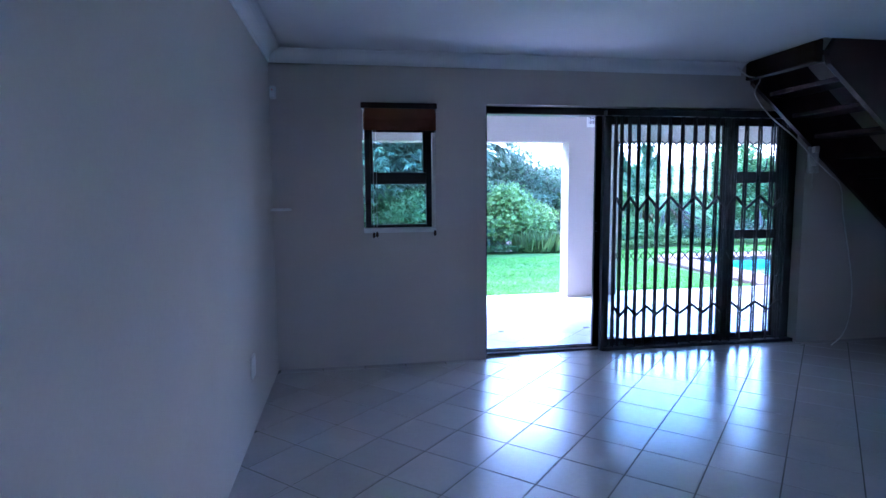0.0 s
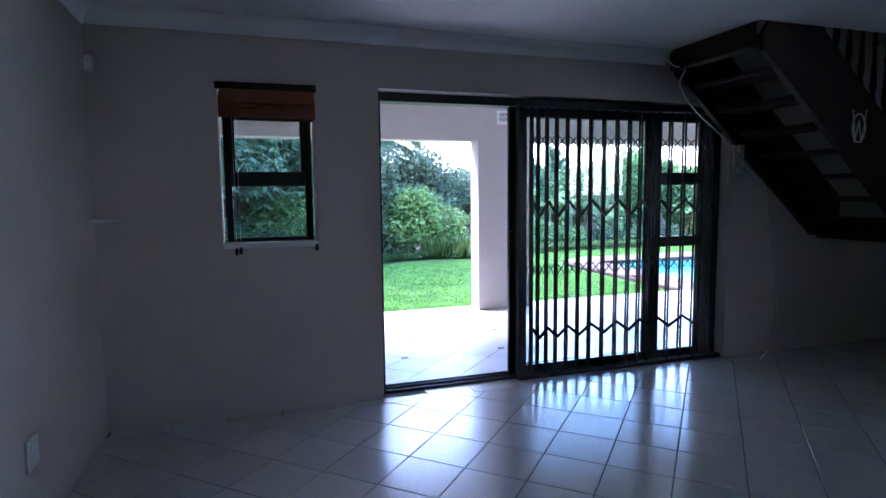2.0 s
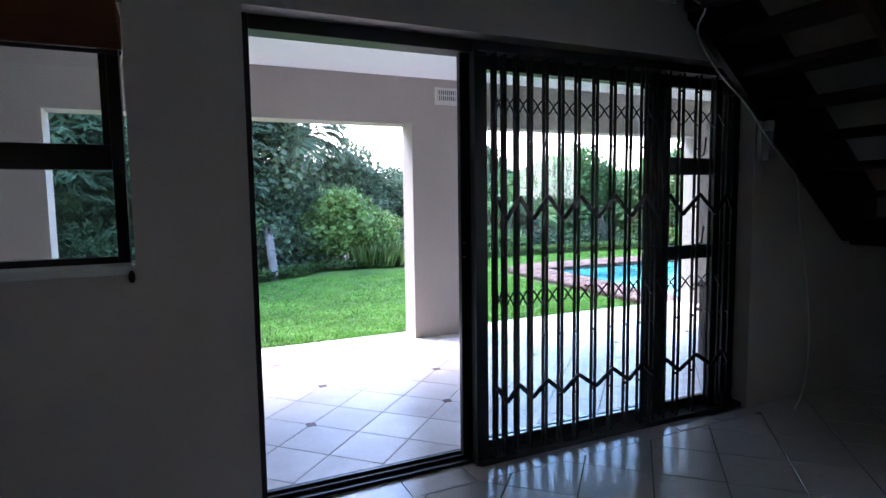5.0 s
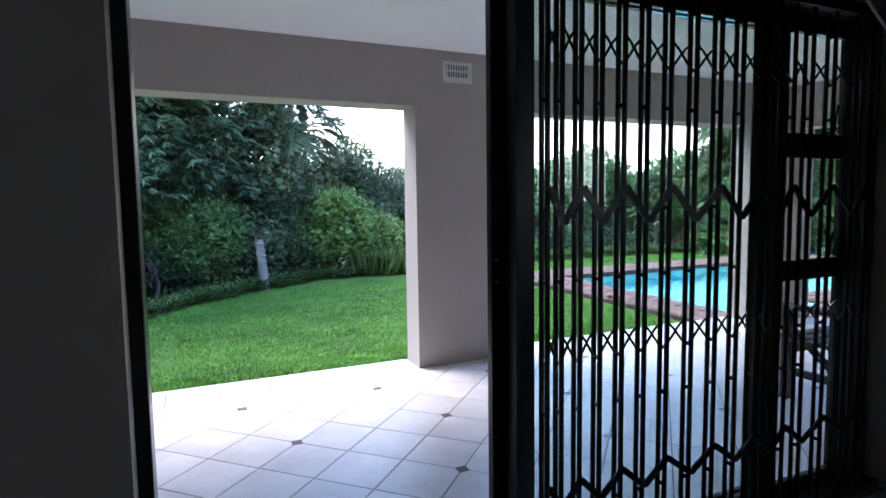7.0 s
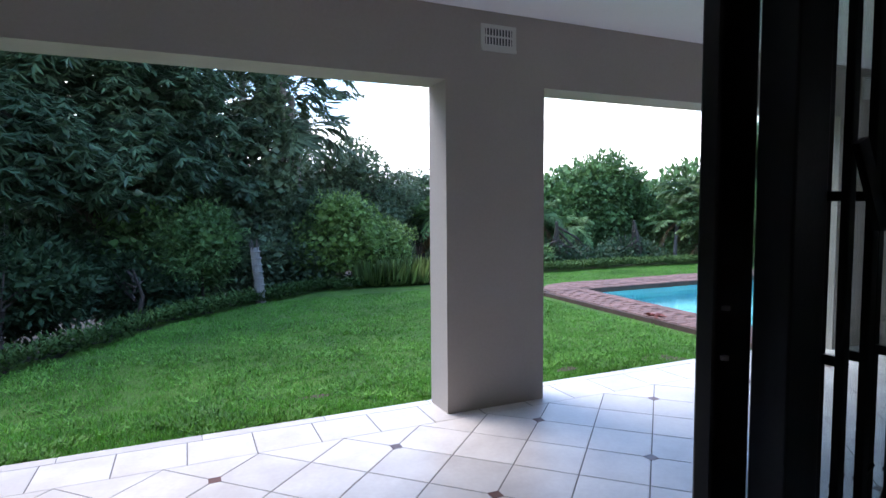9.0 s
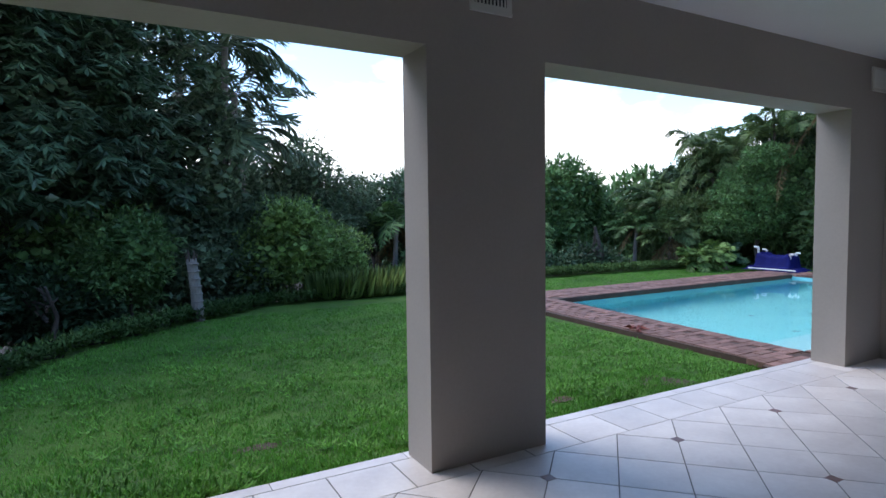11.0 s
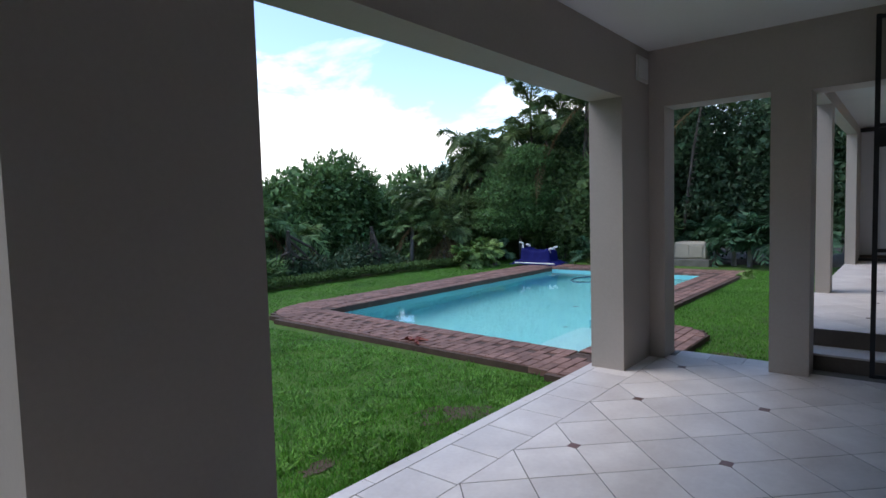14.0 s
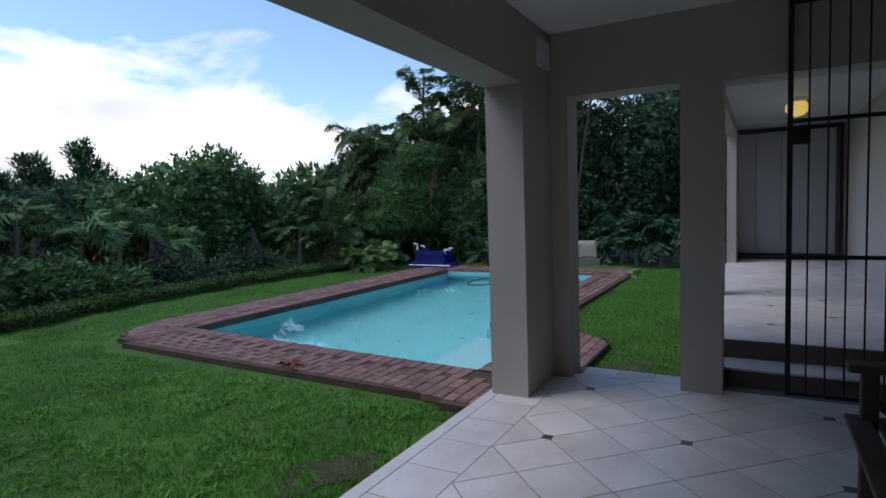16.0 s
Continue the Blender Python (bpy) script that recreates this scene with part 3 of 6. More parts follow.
# cable that runs down the stringer and hangs to the floor
cable = thing("loose_cable", "thin white cable hanging from the staircase to the floor", "cable", (4.7, 4.4, 0))
bm = bmesh.new()
pts = [(3.47, 4.40, 2.44), (3.55, 4.36, 2.36), (3.72, 4.44, 2.36), (3.70, 4.47, 2.24), (3.86, 4.47, 2.05), (4.10, 4.47, 1.88), (4.33, 4.48, 1.68), (4.50, 4.49, 1.55), (4.62, 4.49, 1.44), (4.67, 4.5, 1.2), (4.74, 4.5, 0.9), (4.80, 4.5, 0.62), (4.82, 4.5, 0.4), (4.78, 4.48, 0.2), (4.68, 4.44, 0.07), (4.52, 4.38, 0.006)]
fine = []
for i in range(len(pts) - 1):
    p0, p1, p2, p3 = [Vector(pts[min(max(i + k, 0), len(pts) - 1)]) for k in (-1, 0, 1, 2)]
    for k in range(4):
        u = k / 4
        fine.append(0.5 * ((2 * p1) + (p2 - p0) * u + (2 * p0 - 5 * p1 + 4 * p2 - p3) * u * u + (3 * p1 - p0 - 3 * p2 + p3) * u ** 3))
tube(bm, fine + [Vector(pts[-1])], 0.006, 6)
lay(part("wire", bm, M_CABLE), cable)

# intercom handset beside the door
ic = thing("intercom_handset", "white wall intercom handset with a short curly cord", "intercom", (4.355, WALL_IN, 1.5))
lay(part("base_plate", boxes([(4.31, WALL_IN - 0.03, 1.56, 4.405, WALL_IN, 1.80)], 0.008), M_PLASTIC), ic)
lay(part("handset", boxes([(4.375, WALL_IN - 0.065, 1.57, 4.375, WALL_IN - 0.045, 1.79), (4.325, WALL_IN - 0.07, 1.74, 4.38, WALL_IN - 0.030, 1.80), (4.325, WALL_IN - 0.07, 1.56, 4.38, WALL_IN - 0.030, 1.62)], 0.008), M_PLASTIC), ic)
bm = bmesh.new()
tube(bm, [(4.345 + 0.008 * math.cos(k * 1.1), WALL_IN - 0.035 + 0.008 * math.sin(k * 1.1), 1.56 - 0.0032 * k) for k in range(44)], 0.002, 5)
lay(part("curly_cord", bm, M_PLASTIC), ic)

# corner sensor, corner shelf, socket
sn = thing("alarm_sensor", "small white motion alarm sensor in the wall corner", "sensor", (-0.33, 4.5, 2.17))
lay(part("sensor_body", boxes([(-0.362, 4.495, 2.13, -0.315, 4.549, 2.225)], 0.012), M_PLASTIC), sn)
lay(part("sensor_lens", boxes([(-0.357, 4.488, 2.14, -0.322, 4.496, 2.18)], 0.003), M_WHITE), sn)
lay(part("indicator_light", boxes([(-0.343, 4.489, 2.192, -0.335, 4.4955, 2.20)], 0.002), glowing("red_indicator", (0.6, 0.04, 0.03), 0.04), None, "tiny red indicator light"), sn)
sh = thing("corner_shelf", "small white corner shelf on the walls", "shelf", (-0.3, 4.5, 1.28))
bm = bmesh.new()
prism(bm, [(LEFT, WALL_IN), (LEFT, WALL_IN - 0.14)] + [(LEFT + 0.14 * math.sin(a * math.pi / 16), WALL_IN - 0.14 * math.cos(a * math.pi / 16)) for a in range(1, 8)] + [(LEFT + 0.14, WALL_IN)], 1.278, 1.296, 0.003)
lay(part("board", bm, M_WHITE), sh)
sk = thing("wall_socket", "white plastic double wall socket plate", "socket", (LEFT, 3.36, 0.39))
lay(part("plate", boxes([(LEFT, 3.30, 0.33, LEFT + 0.012, 3.42, 0.46)], 0.004), M_PLASTIC), sk)
for y in (3.33, 3.37):
    lay(part("switch", boxes([(LEFT + 0.012, y, 0.41, LEFT + 0.017, y + 0.02, 0.44)], 0.002), M_WHITE), sk)

# ---- veranda shell ----
E0, E1 = VZ - 0.3, VCEIL
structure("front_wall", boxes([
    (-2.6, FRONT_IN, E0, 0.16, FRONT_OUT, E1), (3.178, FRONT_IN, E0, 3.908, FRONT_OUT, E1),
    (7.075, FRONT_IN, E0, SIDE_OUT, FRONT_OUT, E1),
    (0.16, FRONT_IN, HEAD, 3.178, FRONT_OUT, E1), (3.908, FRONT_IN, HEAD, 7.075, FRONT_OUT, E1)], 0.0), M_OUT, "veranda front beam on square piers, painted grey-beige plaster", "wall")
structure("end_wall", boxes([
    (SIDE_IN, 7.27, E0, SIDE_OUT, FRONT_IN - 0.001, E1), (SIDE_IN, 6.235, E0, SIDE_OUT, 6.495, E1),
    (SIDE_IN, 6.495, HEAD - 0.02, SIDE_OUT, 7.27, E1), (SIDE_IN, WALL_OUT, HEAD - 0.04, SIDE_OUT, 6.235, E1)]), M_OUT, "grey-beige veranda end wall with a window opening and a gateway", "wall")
structure("veranda_west_wall", boxes([(-2.85, WALL_OUT, E0, -2.6, FRONT_OUT, E1)]), M_OUT, "plain plaster wall closing the veranda", "wall")
structure("veranda_ceiling", boxes([(-2.85, WALL_OUT, VCEIL, SIDE_OUT, FRONT_OUT, VCEIL + 0.15)]), M_CEIL, "white veranda ceiling", "ceiling")
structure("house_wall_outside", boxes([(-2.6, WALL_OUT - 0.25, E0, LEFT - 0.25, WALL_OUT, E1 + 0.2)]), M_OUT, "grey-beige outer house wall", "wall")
structure("roof", boxes([(-2.85, BACK - 0.25, 2.74, 3.28, FRONT_OUT + 0.1, 2.82), (3.28, BACK - 0.25, 2.74, 6.55, 3.48, 2.82), (3.28, WALL_OUT + 0.002, 2.74, 8.0, FRONT_OUT + 0.1, 2.82)]), M_SLAB, "plain roof slab over the house", "roof")

# upper veranda beyond the gateway
UEND, UCEIL = 15.20, 2.45
# M_OUT here puts the enclosure's shade into the wall colour
# the closed stretch beyond x = 14 is added to hold back daylight
structure("upper_veranda_walls", boxes([
    (10.35, 6.36, UP - 0.01, 10.6, 6.50, UCEIL), (SIDE_OUT + 0.002, 6.36, UCEIL - 0.15, 10.349, 6.50, 3.0), (10.601, 6.36, UCEIL - 0.15, 14.00, 6.50, 3.0), (14.001, 6.36, E0, UEND, 6.50, 3.0), (10.35, 6.36, UCEIL + 0.001, 10.6, 6.50, 3.0)]), M_OUT, "plaster walls and pillar of the raised veranda, dimmed for shade, with an added closed stretch", "wall")
# end wall and ceiling are white, with shade put in as grey
structure("upper_veranda_end_wall", boxes([(UEND, WALL_OUT, E0, UEND + 0.25, 6.50, 3.0)]), M_WHITE_SHADED, "white painted end wall of the raised veranda, greyed to stand for shade", "wall")
structure("upper_veranda_ceiling", boxes([(SIDE_OUT + 0.002, WALL_OUT, UCEIL, UEND, 6.359, UCEIL + 0.13)]), M_WHITE_SHADED, "white ceiling of the raised veranda, greyed to stand for shade", "ceiling")
structure("house_wall_beyond", boxes([(13.301, WALL_IN, E0, UEND + 0.25, WALL_OUT, 3.0)]), M_WALL, "pale plaster house wall beside the raised veranda", "wall")
# the risers' shade is painted in by the dark step material
structure("steps", boxes([(7.91, WALL_OUT, E0, 8.20, 6.36, 0.062), (8.20, WALL_OUT, E0, UEND, 6.50, UP - 0.012)], 0.0), M_STEP_SHADE, "two concrete steps up to the raised veranda, coloured dark brown for their shade", "steps")
bm = boxes([(7.902, WALL_OUT, 0.062, 8.198, 6.36, 0.08)], 0.004)
structure("step_tread", bm, M_TILE_ISL, "pale tiled tread of the lower step", "step")


def cupboard():
    c = thing("built_in_cupboard", "white built-in cupboard with tall plain doors, greyed to stand for shade", "cupboard", (UEND - 0.15, 5.6, UP))
    y0, y1, xf = 4.92, 6.48, UEND - 0.25
    lay(part("carcass", boxes([(xf, y0, UP + 0.08, UEND - 0.002, y1, 2.40)], 0.004), M_WHITE_SHADED), c)
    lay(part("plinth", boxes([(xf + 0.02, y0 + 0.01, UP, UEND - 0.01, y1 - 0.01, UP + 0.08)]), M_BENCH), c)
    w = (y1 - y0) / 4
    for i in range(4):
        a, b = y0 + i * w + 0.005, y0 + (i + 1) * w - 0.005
        d = lay(part("cupboard_door", boxes([(xf - 0.025, a, UP + 0.09, xf - 0.003, b, 2.38)], 0.004), M_WHITE_SHADED), c)
        yh = b - 0.05 if i % 2 == 0 else a + 0.05
        h = part("handle", boxes([(xf - 0.045, yh - 0.007, 1.10, xf - 0.025, yh + 0.007, 1.22)], 0.003), M_STEEL, None, "slim steel handle")
        h.parent = d
    return c


cupboard()
fr = thing("security_door_frame", "black steel security frame in front of the cupboards", "gate frame", (14.7, 5.6, UP))
lay(part("head", boxes([(14.66, 4.85, 2.375, 14.72, 6.53, 2.44)], 0.004), M_IRON), fr)
for y in (4.86, 6.49):
    lay(part("jamb", boxes([(14.67, y, UP, 14.71, y + 0.035, 2.375)], 0.003), M_IRON), fr)
lay(part("floor_rail", boxes([(14.67, 4.895, UP, 14.71, 6.49, UP + 0.05)], 0.003), M_IRON), fr)

lamp = thing("ceiling_lamp", "round glass ceiling lamp glowing yellow", "lamp", (11.6, 5.64, UCEIL))
bm = bmesh.new()
lathe(bm, [(0.10, 0.0), (0.105, -0.02), (0.09, -0.05)], (11.6, 5.64, UCEIL), 20)
lay(part("base", bm, M_WHITE), lamp)
bm = bmesh.new()
lathe(bm, [(0.095, -0.05), (0.125, -0.09), (0.12, -0.15), (0.08, -0.20), (0.02, -0.22)], (11.6, 5.64, UCEIL), 20)
lay(part("globe", bm, glowing("lamp_glass", (1.0, 0.72, 0.18), 0.7), None, "glowing yellow glass"), lamp)


def barred_gate():
    g = thing("barred_gate", "black steel barred gate standing ajar at the steps", "gate", (7.5, 5.9, 0))
    a, b = Vector((7.60, 5.875, 0)), Vector((7.62, 4.86, 0))
    d = (b - a).normalized()
    L = (b - a).length
    turn = Matrix.Translation(a) @ Matrix.Rotation(math.atan2(d.y, d.x), 4, "Z")
    def bar(name, x0, z0, x1, z1, t):
        bm = bmesh.new()
        box(bm, x0, -t, z0, x1, t, z1, m=turn)
        return lay(part(name, bm, M_IRON), g)
    bar("stile", 0.0, 0.02, 0.03, 2.46, 0.015)
    bar("stile", L - 0.03, 0.02, L, 2.46, 0.015)
    for z in (0.02, 0.885, 1.72, 2.43):
        bar("rail", 0.03, z, L - 0.03, z + 0.025, 0.010)
    n = 10
    for i in range(1, n):
        x = 0.015 + (L - 0.03) * i / n
        bar("bar", x - 0.005, 0.045, x + 0.005, 2.43, 0.005)
    bar("lock_box", 0.03, 1.59, 0.12, 1.70, 0.022)


barred_gate()


def air_vent(x0, x1, z0, z1):
    v = thing("air_vent", "white slotted air brick vent with a shallow ledge below", "vent", (x0, FRONT_IN, z0))
    lay(part("frame", boxes([(x0 - 0.03, FRONT_IN - 0.006, z1, x1 + 0.03, FRONT_IN, z1 + 0.025), (x0 - 0.03, FRONT_IN - 0.006, z0 - 0.025, x1 + 0.03, FRONT_IN, z0), (x0 - 0.03, FRONT_IN - 0.006, z0, x0, FRONT_IN, z1), (x1, FRONT_IN - 0.006, z0, x1 + 0.03, FRONT_IN, z1)], 0.001), M_PLASTIC), v)
    # black sheet on the wall face paints the darkness behind the slots
    lay(part("backing", boxes([(x0, FRONT_IN - 0.0015, z0, x1, FRONT_IN, z1)]), M_IRON, None, "black sheet standing for the dark inside the vent"), v)
    n = 9
    for i in range(n):
        x = x0 + (x1 - x0) * (i + 0.5) / n
        lay(part("slat", boxes([(x - 0.0045, FRONT_IN - 0.005, z0, x + 0.0045, FRONT_IN - 0.0016, z1)]), M_PLASTIC), v)
    lay(part("mid_bar", boxes([(x0, FRONT_IN - 0.0065, (z0 + z1) / 2 - 0.006, x1, FRONT_IN - 0.0052, (z0 + z1) / 2 + 0.006)]), M_PLASTIC), v)
    lay(part("ledge", boxes([(x0 - 0.03, FRONT_IN - 0.012, z0 - 0.045, x1 + 0.03, FRONT_IN, z0 - 0.026)], 0.002), M_PLASTIC), v)


air_vent(3.455, 3.655, 2.325, 2.425)
vp = thing("junction_cover", "square white plastic cover plate high on the corner pier", "cover plate", (7.45, FRONT_IN, 2.35))
lay(part("plate", boxes([(7.36, FRONT_IN - 0.02, 2.25, 7.60, FRONT_IN, 2.45)], 0.006), M_PLASTIC), vp)
lay(part("inner_panel", boxes([(7.385, FRONT_IN - 0.024, 2.275, 7.575, FRONT_IN - 0.0195, 2.425)], 0.003), M_WHITE), vp)


def bench():
    b = thing("garden_bench", "dark weathered wooden garden bench with broad flat arms", "bench", (5.6, 5.4, VZ))
    x0, x1, yf, yb = 5.13, 6.25, 5.66, 5.04
    z = VZ
    for x in (x0, x1 - 0.055):
        lay(part("leg", boxes([(x, yf - 0.06, z, x + 0.055, yf, z + 0.615)], 0.006), M_BENCH), b)
        lay(part("leg", boxes([(x, yb, z, x + 0.055, yb + 0.055, z + 0.90)], 0.006), M_BENCH), b)
        lay(part("arm", boxes([(x - 0.03, yb + 0.03, z + 0.615, x + 0.085, yf + 0.05, z + 0.65)], 0.014), M_BENCH), b)
        bm = bmesh.new()
        box(bm, x + 0.01, -0.02, 0, x + 0.045, 0.02, 0.42, 0.004, m=Matrix.Translation((0, yf - 0.05, z + 0.50)) @ Matrix.Rotation(radians(130), 4, "X"))
        lay(part("brace", bm, M_BENCH), b)
        lay(part("side_rail", boxes([(x + 0.01, yb + 0.055, z + 0.17, x + 0.045, yf - 0.06, z + 0.22)], 0.004), M_BENCH), b)
    for i in range(6):
        y = yb + 0.06 + 0.105 * i
        lay(part("seat_slat", boxes([(x0 - 0.01, y, z + 0.40, x1 + 0.01, y + 0.085, z + 0.425)], 0.006), M_BENCH), b)
    for i in range(4):
        lay(part("back_slat", boxes([(x0 + 0.056, yb + 0.008, z + 0.5 + 0.1 * i, x1 - 0.056, yb + 0.034, z + 0.575 + 0.1 * i)], 0.006), M_BENCH), b)
    lay(part("front_rail", boxes([(x0 + 0.056, yf - 0.05, z + 0.31, x1 - 0.056, yf - 0.02, z + 0.40)], 0.004), M_BENCH), b)


bench()


# ---- floors: a tile is a piece of its own ----
def tile_floor(base, x0, y0, x1, y1, ax, ay, z, near, mat, mat_joined, border=(), d=D, turn=0.0):
    """Square tiles laid at 45 degrees, cut to the rectangle. near(x, y): whether a tile is a piece of its own."""
    side = d / math.sqrt(2)
    ct, st = math.cos(turn), math.sin(turn)
    h = (side - 0.006) / math.sqrt(2)
    whole = None
    rest = bmesh.new()
    polys = []
    n = 60
    for i in range(-n, n):
        for j in range(-n, n):
            for o in (0.0, 0.5):
                px, py = d * (i + o), d * (j + o) + d / 2
                cx, cy = ax + ct * px - st * py, ay + st * px + ct * py
                if x0 - d < cx < x1 + d and y0 - d < cy < y1 + d:
                    polys.append((cx, cy))
    for cx, cy in polys:
        poly = clip([(cx + h * ct, cy + h * st), (cx - h * st, cy + h * ct), (cx - h * ct, cy - h * st), (cx + h * st, cy - h * ct)], x0, y0, x1, y1)
        if len(poly) < 3 or area(poly) < 0.0008:
            continue
        full = abs(area(poly) - 2 * h * h) < 1e-6
        if not near(cx, cy):
            prism(rest, poly, z - 0.006, z, 0.0015)
        elif full:
            if whole is None:
                bm = bmesh.new()
                prism(bm, [(h, 0), (0, h), (-h, 0), (0, -h)], -0.006, 0.0, 0.0015)
                ob = part("tile", bm, mat, base)
                whole = ob.data
            else:
                ob = new("tile", whole)
                ob.parent = base
            ob.location, ob.rotation_euler = (cx, cy, z), (0, 0, turn)
        else:
            bm = bmesh.new()
            px, py = sum(p[0] for p in poly) / len(poly), sum(p[1] for p in poly) / len(poly)
            prism(bm, [(p[0] - px, p[1] - py) for p in poly], -0.006, 0.0, 0.0015)
            part("tile", bm, mat, base).location = (px, py, z)
    for bx0, by0, bx1, by1 in border:
        bm = bmesh.new()
        px, py = (bx0 + bx1) / 2, (by0 + by1) / 2
        prism(bm, [(bx0 - px, by0 - py), (bx1 - px, by0 - py), (bx1 - px, by1 - py), (bx0 - px, by1 - py)], -0.006, 0.0, 0.0015)
        part("tile", bm, mat, base).location = (px, py, z)
    if len(rest.faces):
        tagged(part("tiles_far", rest, mat_joined, base), "more of the same floor tiles", kind="stuff")
    else:
        rest.free()


def lay_floors():
    floor = structure("floor", boxes([(LEFT, BACK, -0.2, RIGHT, WALL_IN, -0.0025), (DOOR_L, WALL_IN, -0.2, DOOR_R, WALL_OUT, -0.0025)]), M_GROUT, "diagonal glazed beige floor tiles with dark grout", "floor")
    edge = 4.46
    row = []
    x = LEFT + 0.02
    while x < RIGHT - 0.05:
        row.append((x, edge + 0.004, min(x + 0.329, RIGHT), WALL_IN - 0.001))
        x += 0.3335
    inner = [(a, b, c, WALL_OUT - 0.12) if a > DOOR_L and c < DOOR_R else (a, b, c, d) for a, b, c, d in row]
    tile_floor(floor, LEFT, BACK, RIGHT, edge, 1.742, 3.65, 0.0, lambda x, y: y > 1.0 and x < 5.6, M_TILE, M_TILE_IN_ISL, inner, 0.4667, radians(1.8))
    ver = structure("veranda_floor", boxes([(-2.6, WALL_OUT, -0.4, SIDE_OUT + 0.08, 7.70, VZ - 0.0025)]), M_GROUT_OUT, "pale diagonal veranda tiles with small red-brown inset squares", "floor")
    ye = 7.068 + D / 2
    brd = [(-2.6 + 0.3535 * i, ye + 0.004, -2.6 + 0.3535 * i + 0.3465, 7.625) for i in range(30) if -2.6 + 0.3535 * i + 0.349 < SIDE_OUT + 0.1]
    brd += [(-2.6 + 0.72 * i, 7.63, -2.6 + 0.72 * i + 0.716, 7.712) for i in range(15) if -2.6 + 0.72 * i + 0.716 < SIDE_OUT + 0.2]
    brd += [(SIDE_OUT - 0.13, 6.45 + 0.26 * i, SIDE_OUT + 0.085, 6.45 + 0.26 * i + 0.256) for i in range(3)]
    tile_floor(ver, -2.6, WALL_OUT, SIDE_OUT - 0.134, ye, 1.762, 7.068, VZ, lambda x, y: x > -1.2, M_TILE_OUT, M_TILE_ISL, brd)
    me = None
    for r in range(3):
        for k in range(-4, 7):
            x, y = 1.762 + 2 * D * k + (D / 2 if r == 1 else 0), 7.068 - 1.5 * D * r
            if me is None:
                bm = bmesh.new()
                prism(bm, [(0.042, 0), (0, 0.042), (-0.042, 0), (0, -0.042)], -0.003, 0.0012, 0.001)
                ob = part("inset", bm, M_INSET, ver, "small red-brown inset tile")
                me = ob.data
            else:
                ob = tagged(new("inset", me), "small red-brown inset tile")
                ob.parent = ver
            ob.location = (x, y, VZ)
            ob.rotation_euler = (0, 0, radians(45))
    up = structure("upper_floor", boxes([(8.185, WALL_OUT, UP - 0.012, UEND, 6.50, UP - 0.0025)]), M_GROUT_OUT, "pale tiled floor of the raised veranda", "floor")
    tile_floor(up, 8.185, WALL_OUT, UEND, 6.50, 8.4, 6.4, UP, lambda x, y: x < 10.0, M_TILE_OUT, M_TILE_ISL)
    for x, y in ((8.87, 5.93), (9.81, 5.93), (10.75, 5.93), (9.34, 5.46), (10.28, 5.46), (8.87, 5.0), (9.81, 5.0)):
        ob = tagged(new("inset", me), "small red-brown inset tile")
        ob.parent, ob.location, ob.rotation_euler = up, (x, y, UP), (0, 0, radians(45))


# ---- ground ----
NX, NY = 9.95, 8.30   # the step niche: its end and its back
PX0, PX1, PY0, PY1 = 8.12, 15.65, 9.06, 12.72   # the pool's water
EDGE = [(-8.0, 6.0), (-2.0, 8.4), (-0.1, 10.6), (0.75, 11.8), (1.4, 12.8), (2.4, 13.8), (4.1, 15.2), (6.7, 15.1), (9.4, 15.8), (12.2, 15.9), (17.6, 15.4), (19.0, 12.5), (17.0, 6.0), (14.0, 5.0)]


def edge_y(x):
    for (xa, ya), (xb, yb) in zip(EDGE[:11], EDGE[1:11]):
        if xa <= x <= xb:
            return ya + (yb - ya) * (x - xa) / (xb - xa)
    return EDGE[0][1] if x < EDGE[0][0] else EDGE[10][1]


def smooth(a, b, v):
    u = min(max((v - a) / (b - a), 0.0), 1.0)
    return u * u * (3 - 2 * u)


def ground_z(x, y):
    near = -0.085 - 0.215 * max(smooth(7.7, 9.4, y), smooth(5.2, 6.9, x) * smooth(6.0, 7.6, y), smooth(7.6, 8.0, x))
    near += 0.03 * noise.noise(Vector((x * 0.35, y * 0.35, 3.1))) * smooth(8.0, 9.0, y) * (1 - smooth(5.5, 7.2, x) * smooth(16.5, 15.5, x))
    fall = max(y - edge_y(x) - 0.15, 0.0)
    return near - 1.6 * smooth(0.0, 9.0, fall) - 0.9 * smooth(6, 40, fall)


def in_water(x, y):
    return PX0 < x < PX1 and PY0 < y < PY1 or PX0 < x < NX and NY < y <= PY0


CX1, CY0, CY1 = 16.55, 8.38, 13.62   # the paving's outer sides


def skew(x, y):
    """The pool's near side runs a little askew: how far a place there is shifted along x."""
    f = smooth(6.4, 8.12, x) * min(max((PX1 - x) / (PX1 - 8.12), 0.0), 1.0)
    return 0.33 * f * min(max((y - 8.2) / 4.5, 0.0), 1.0)


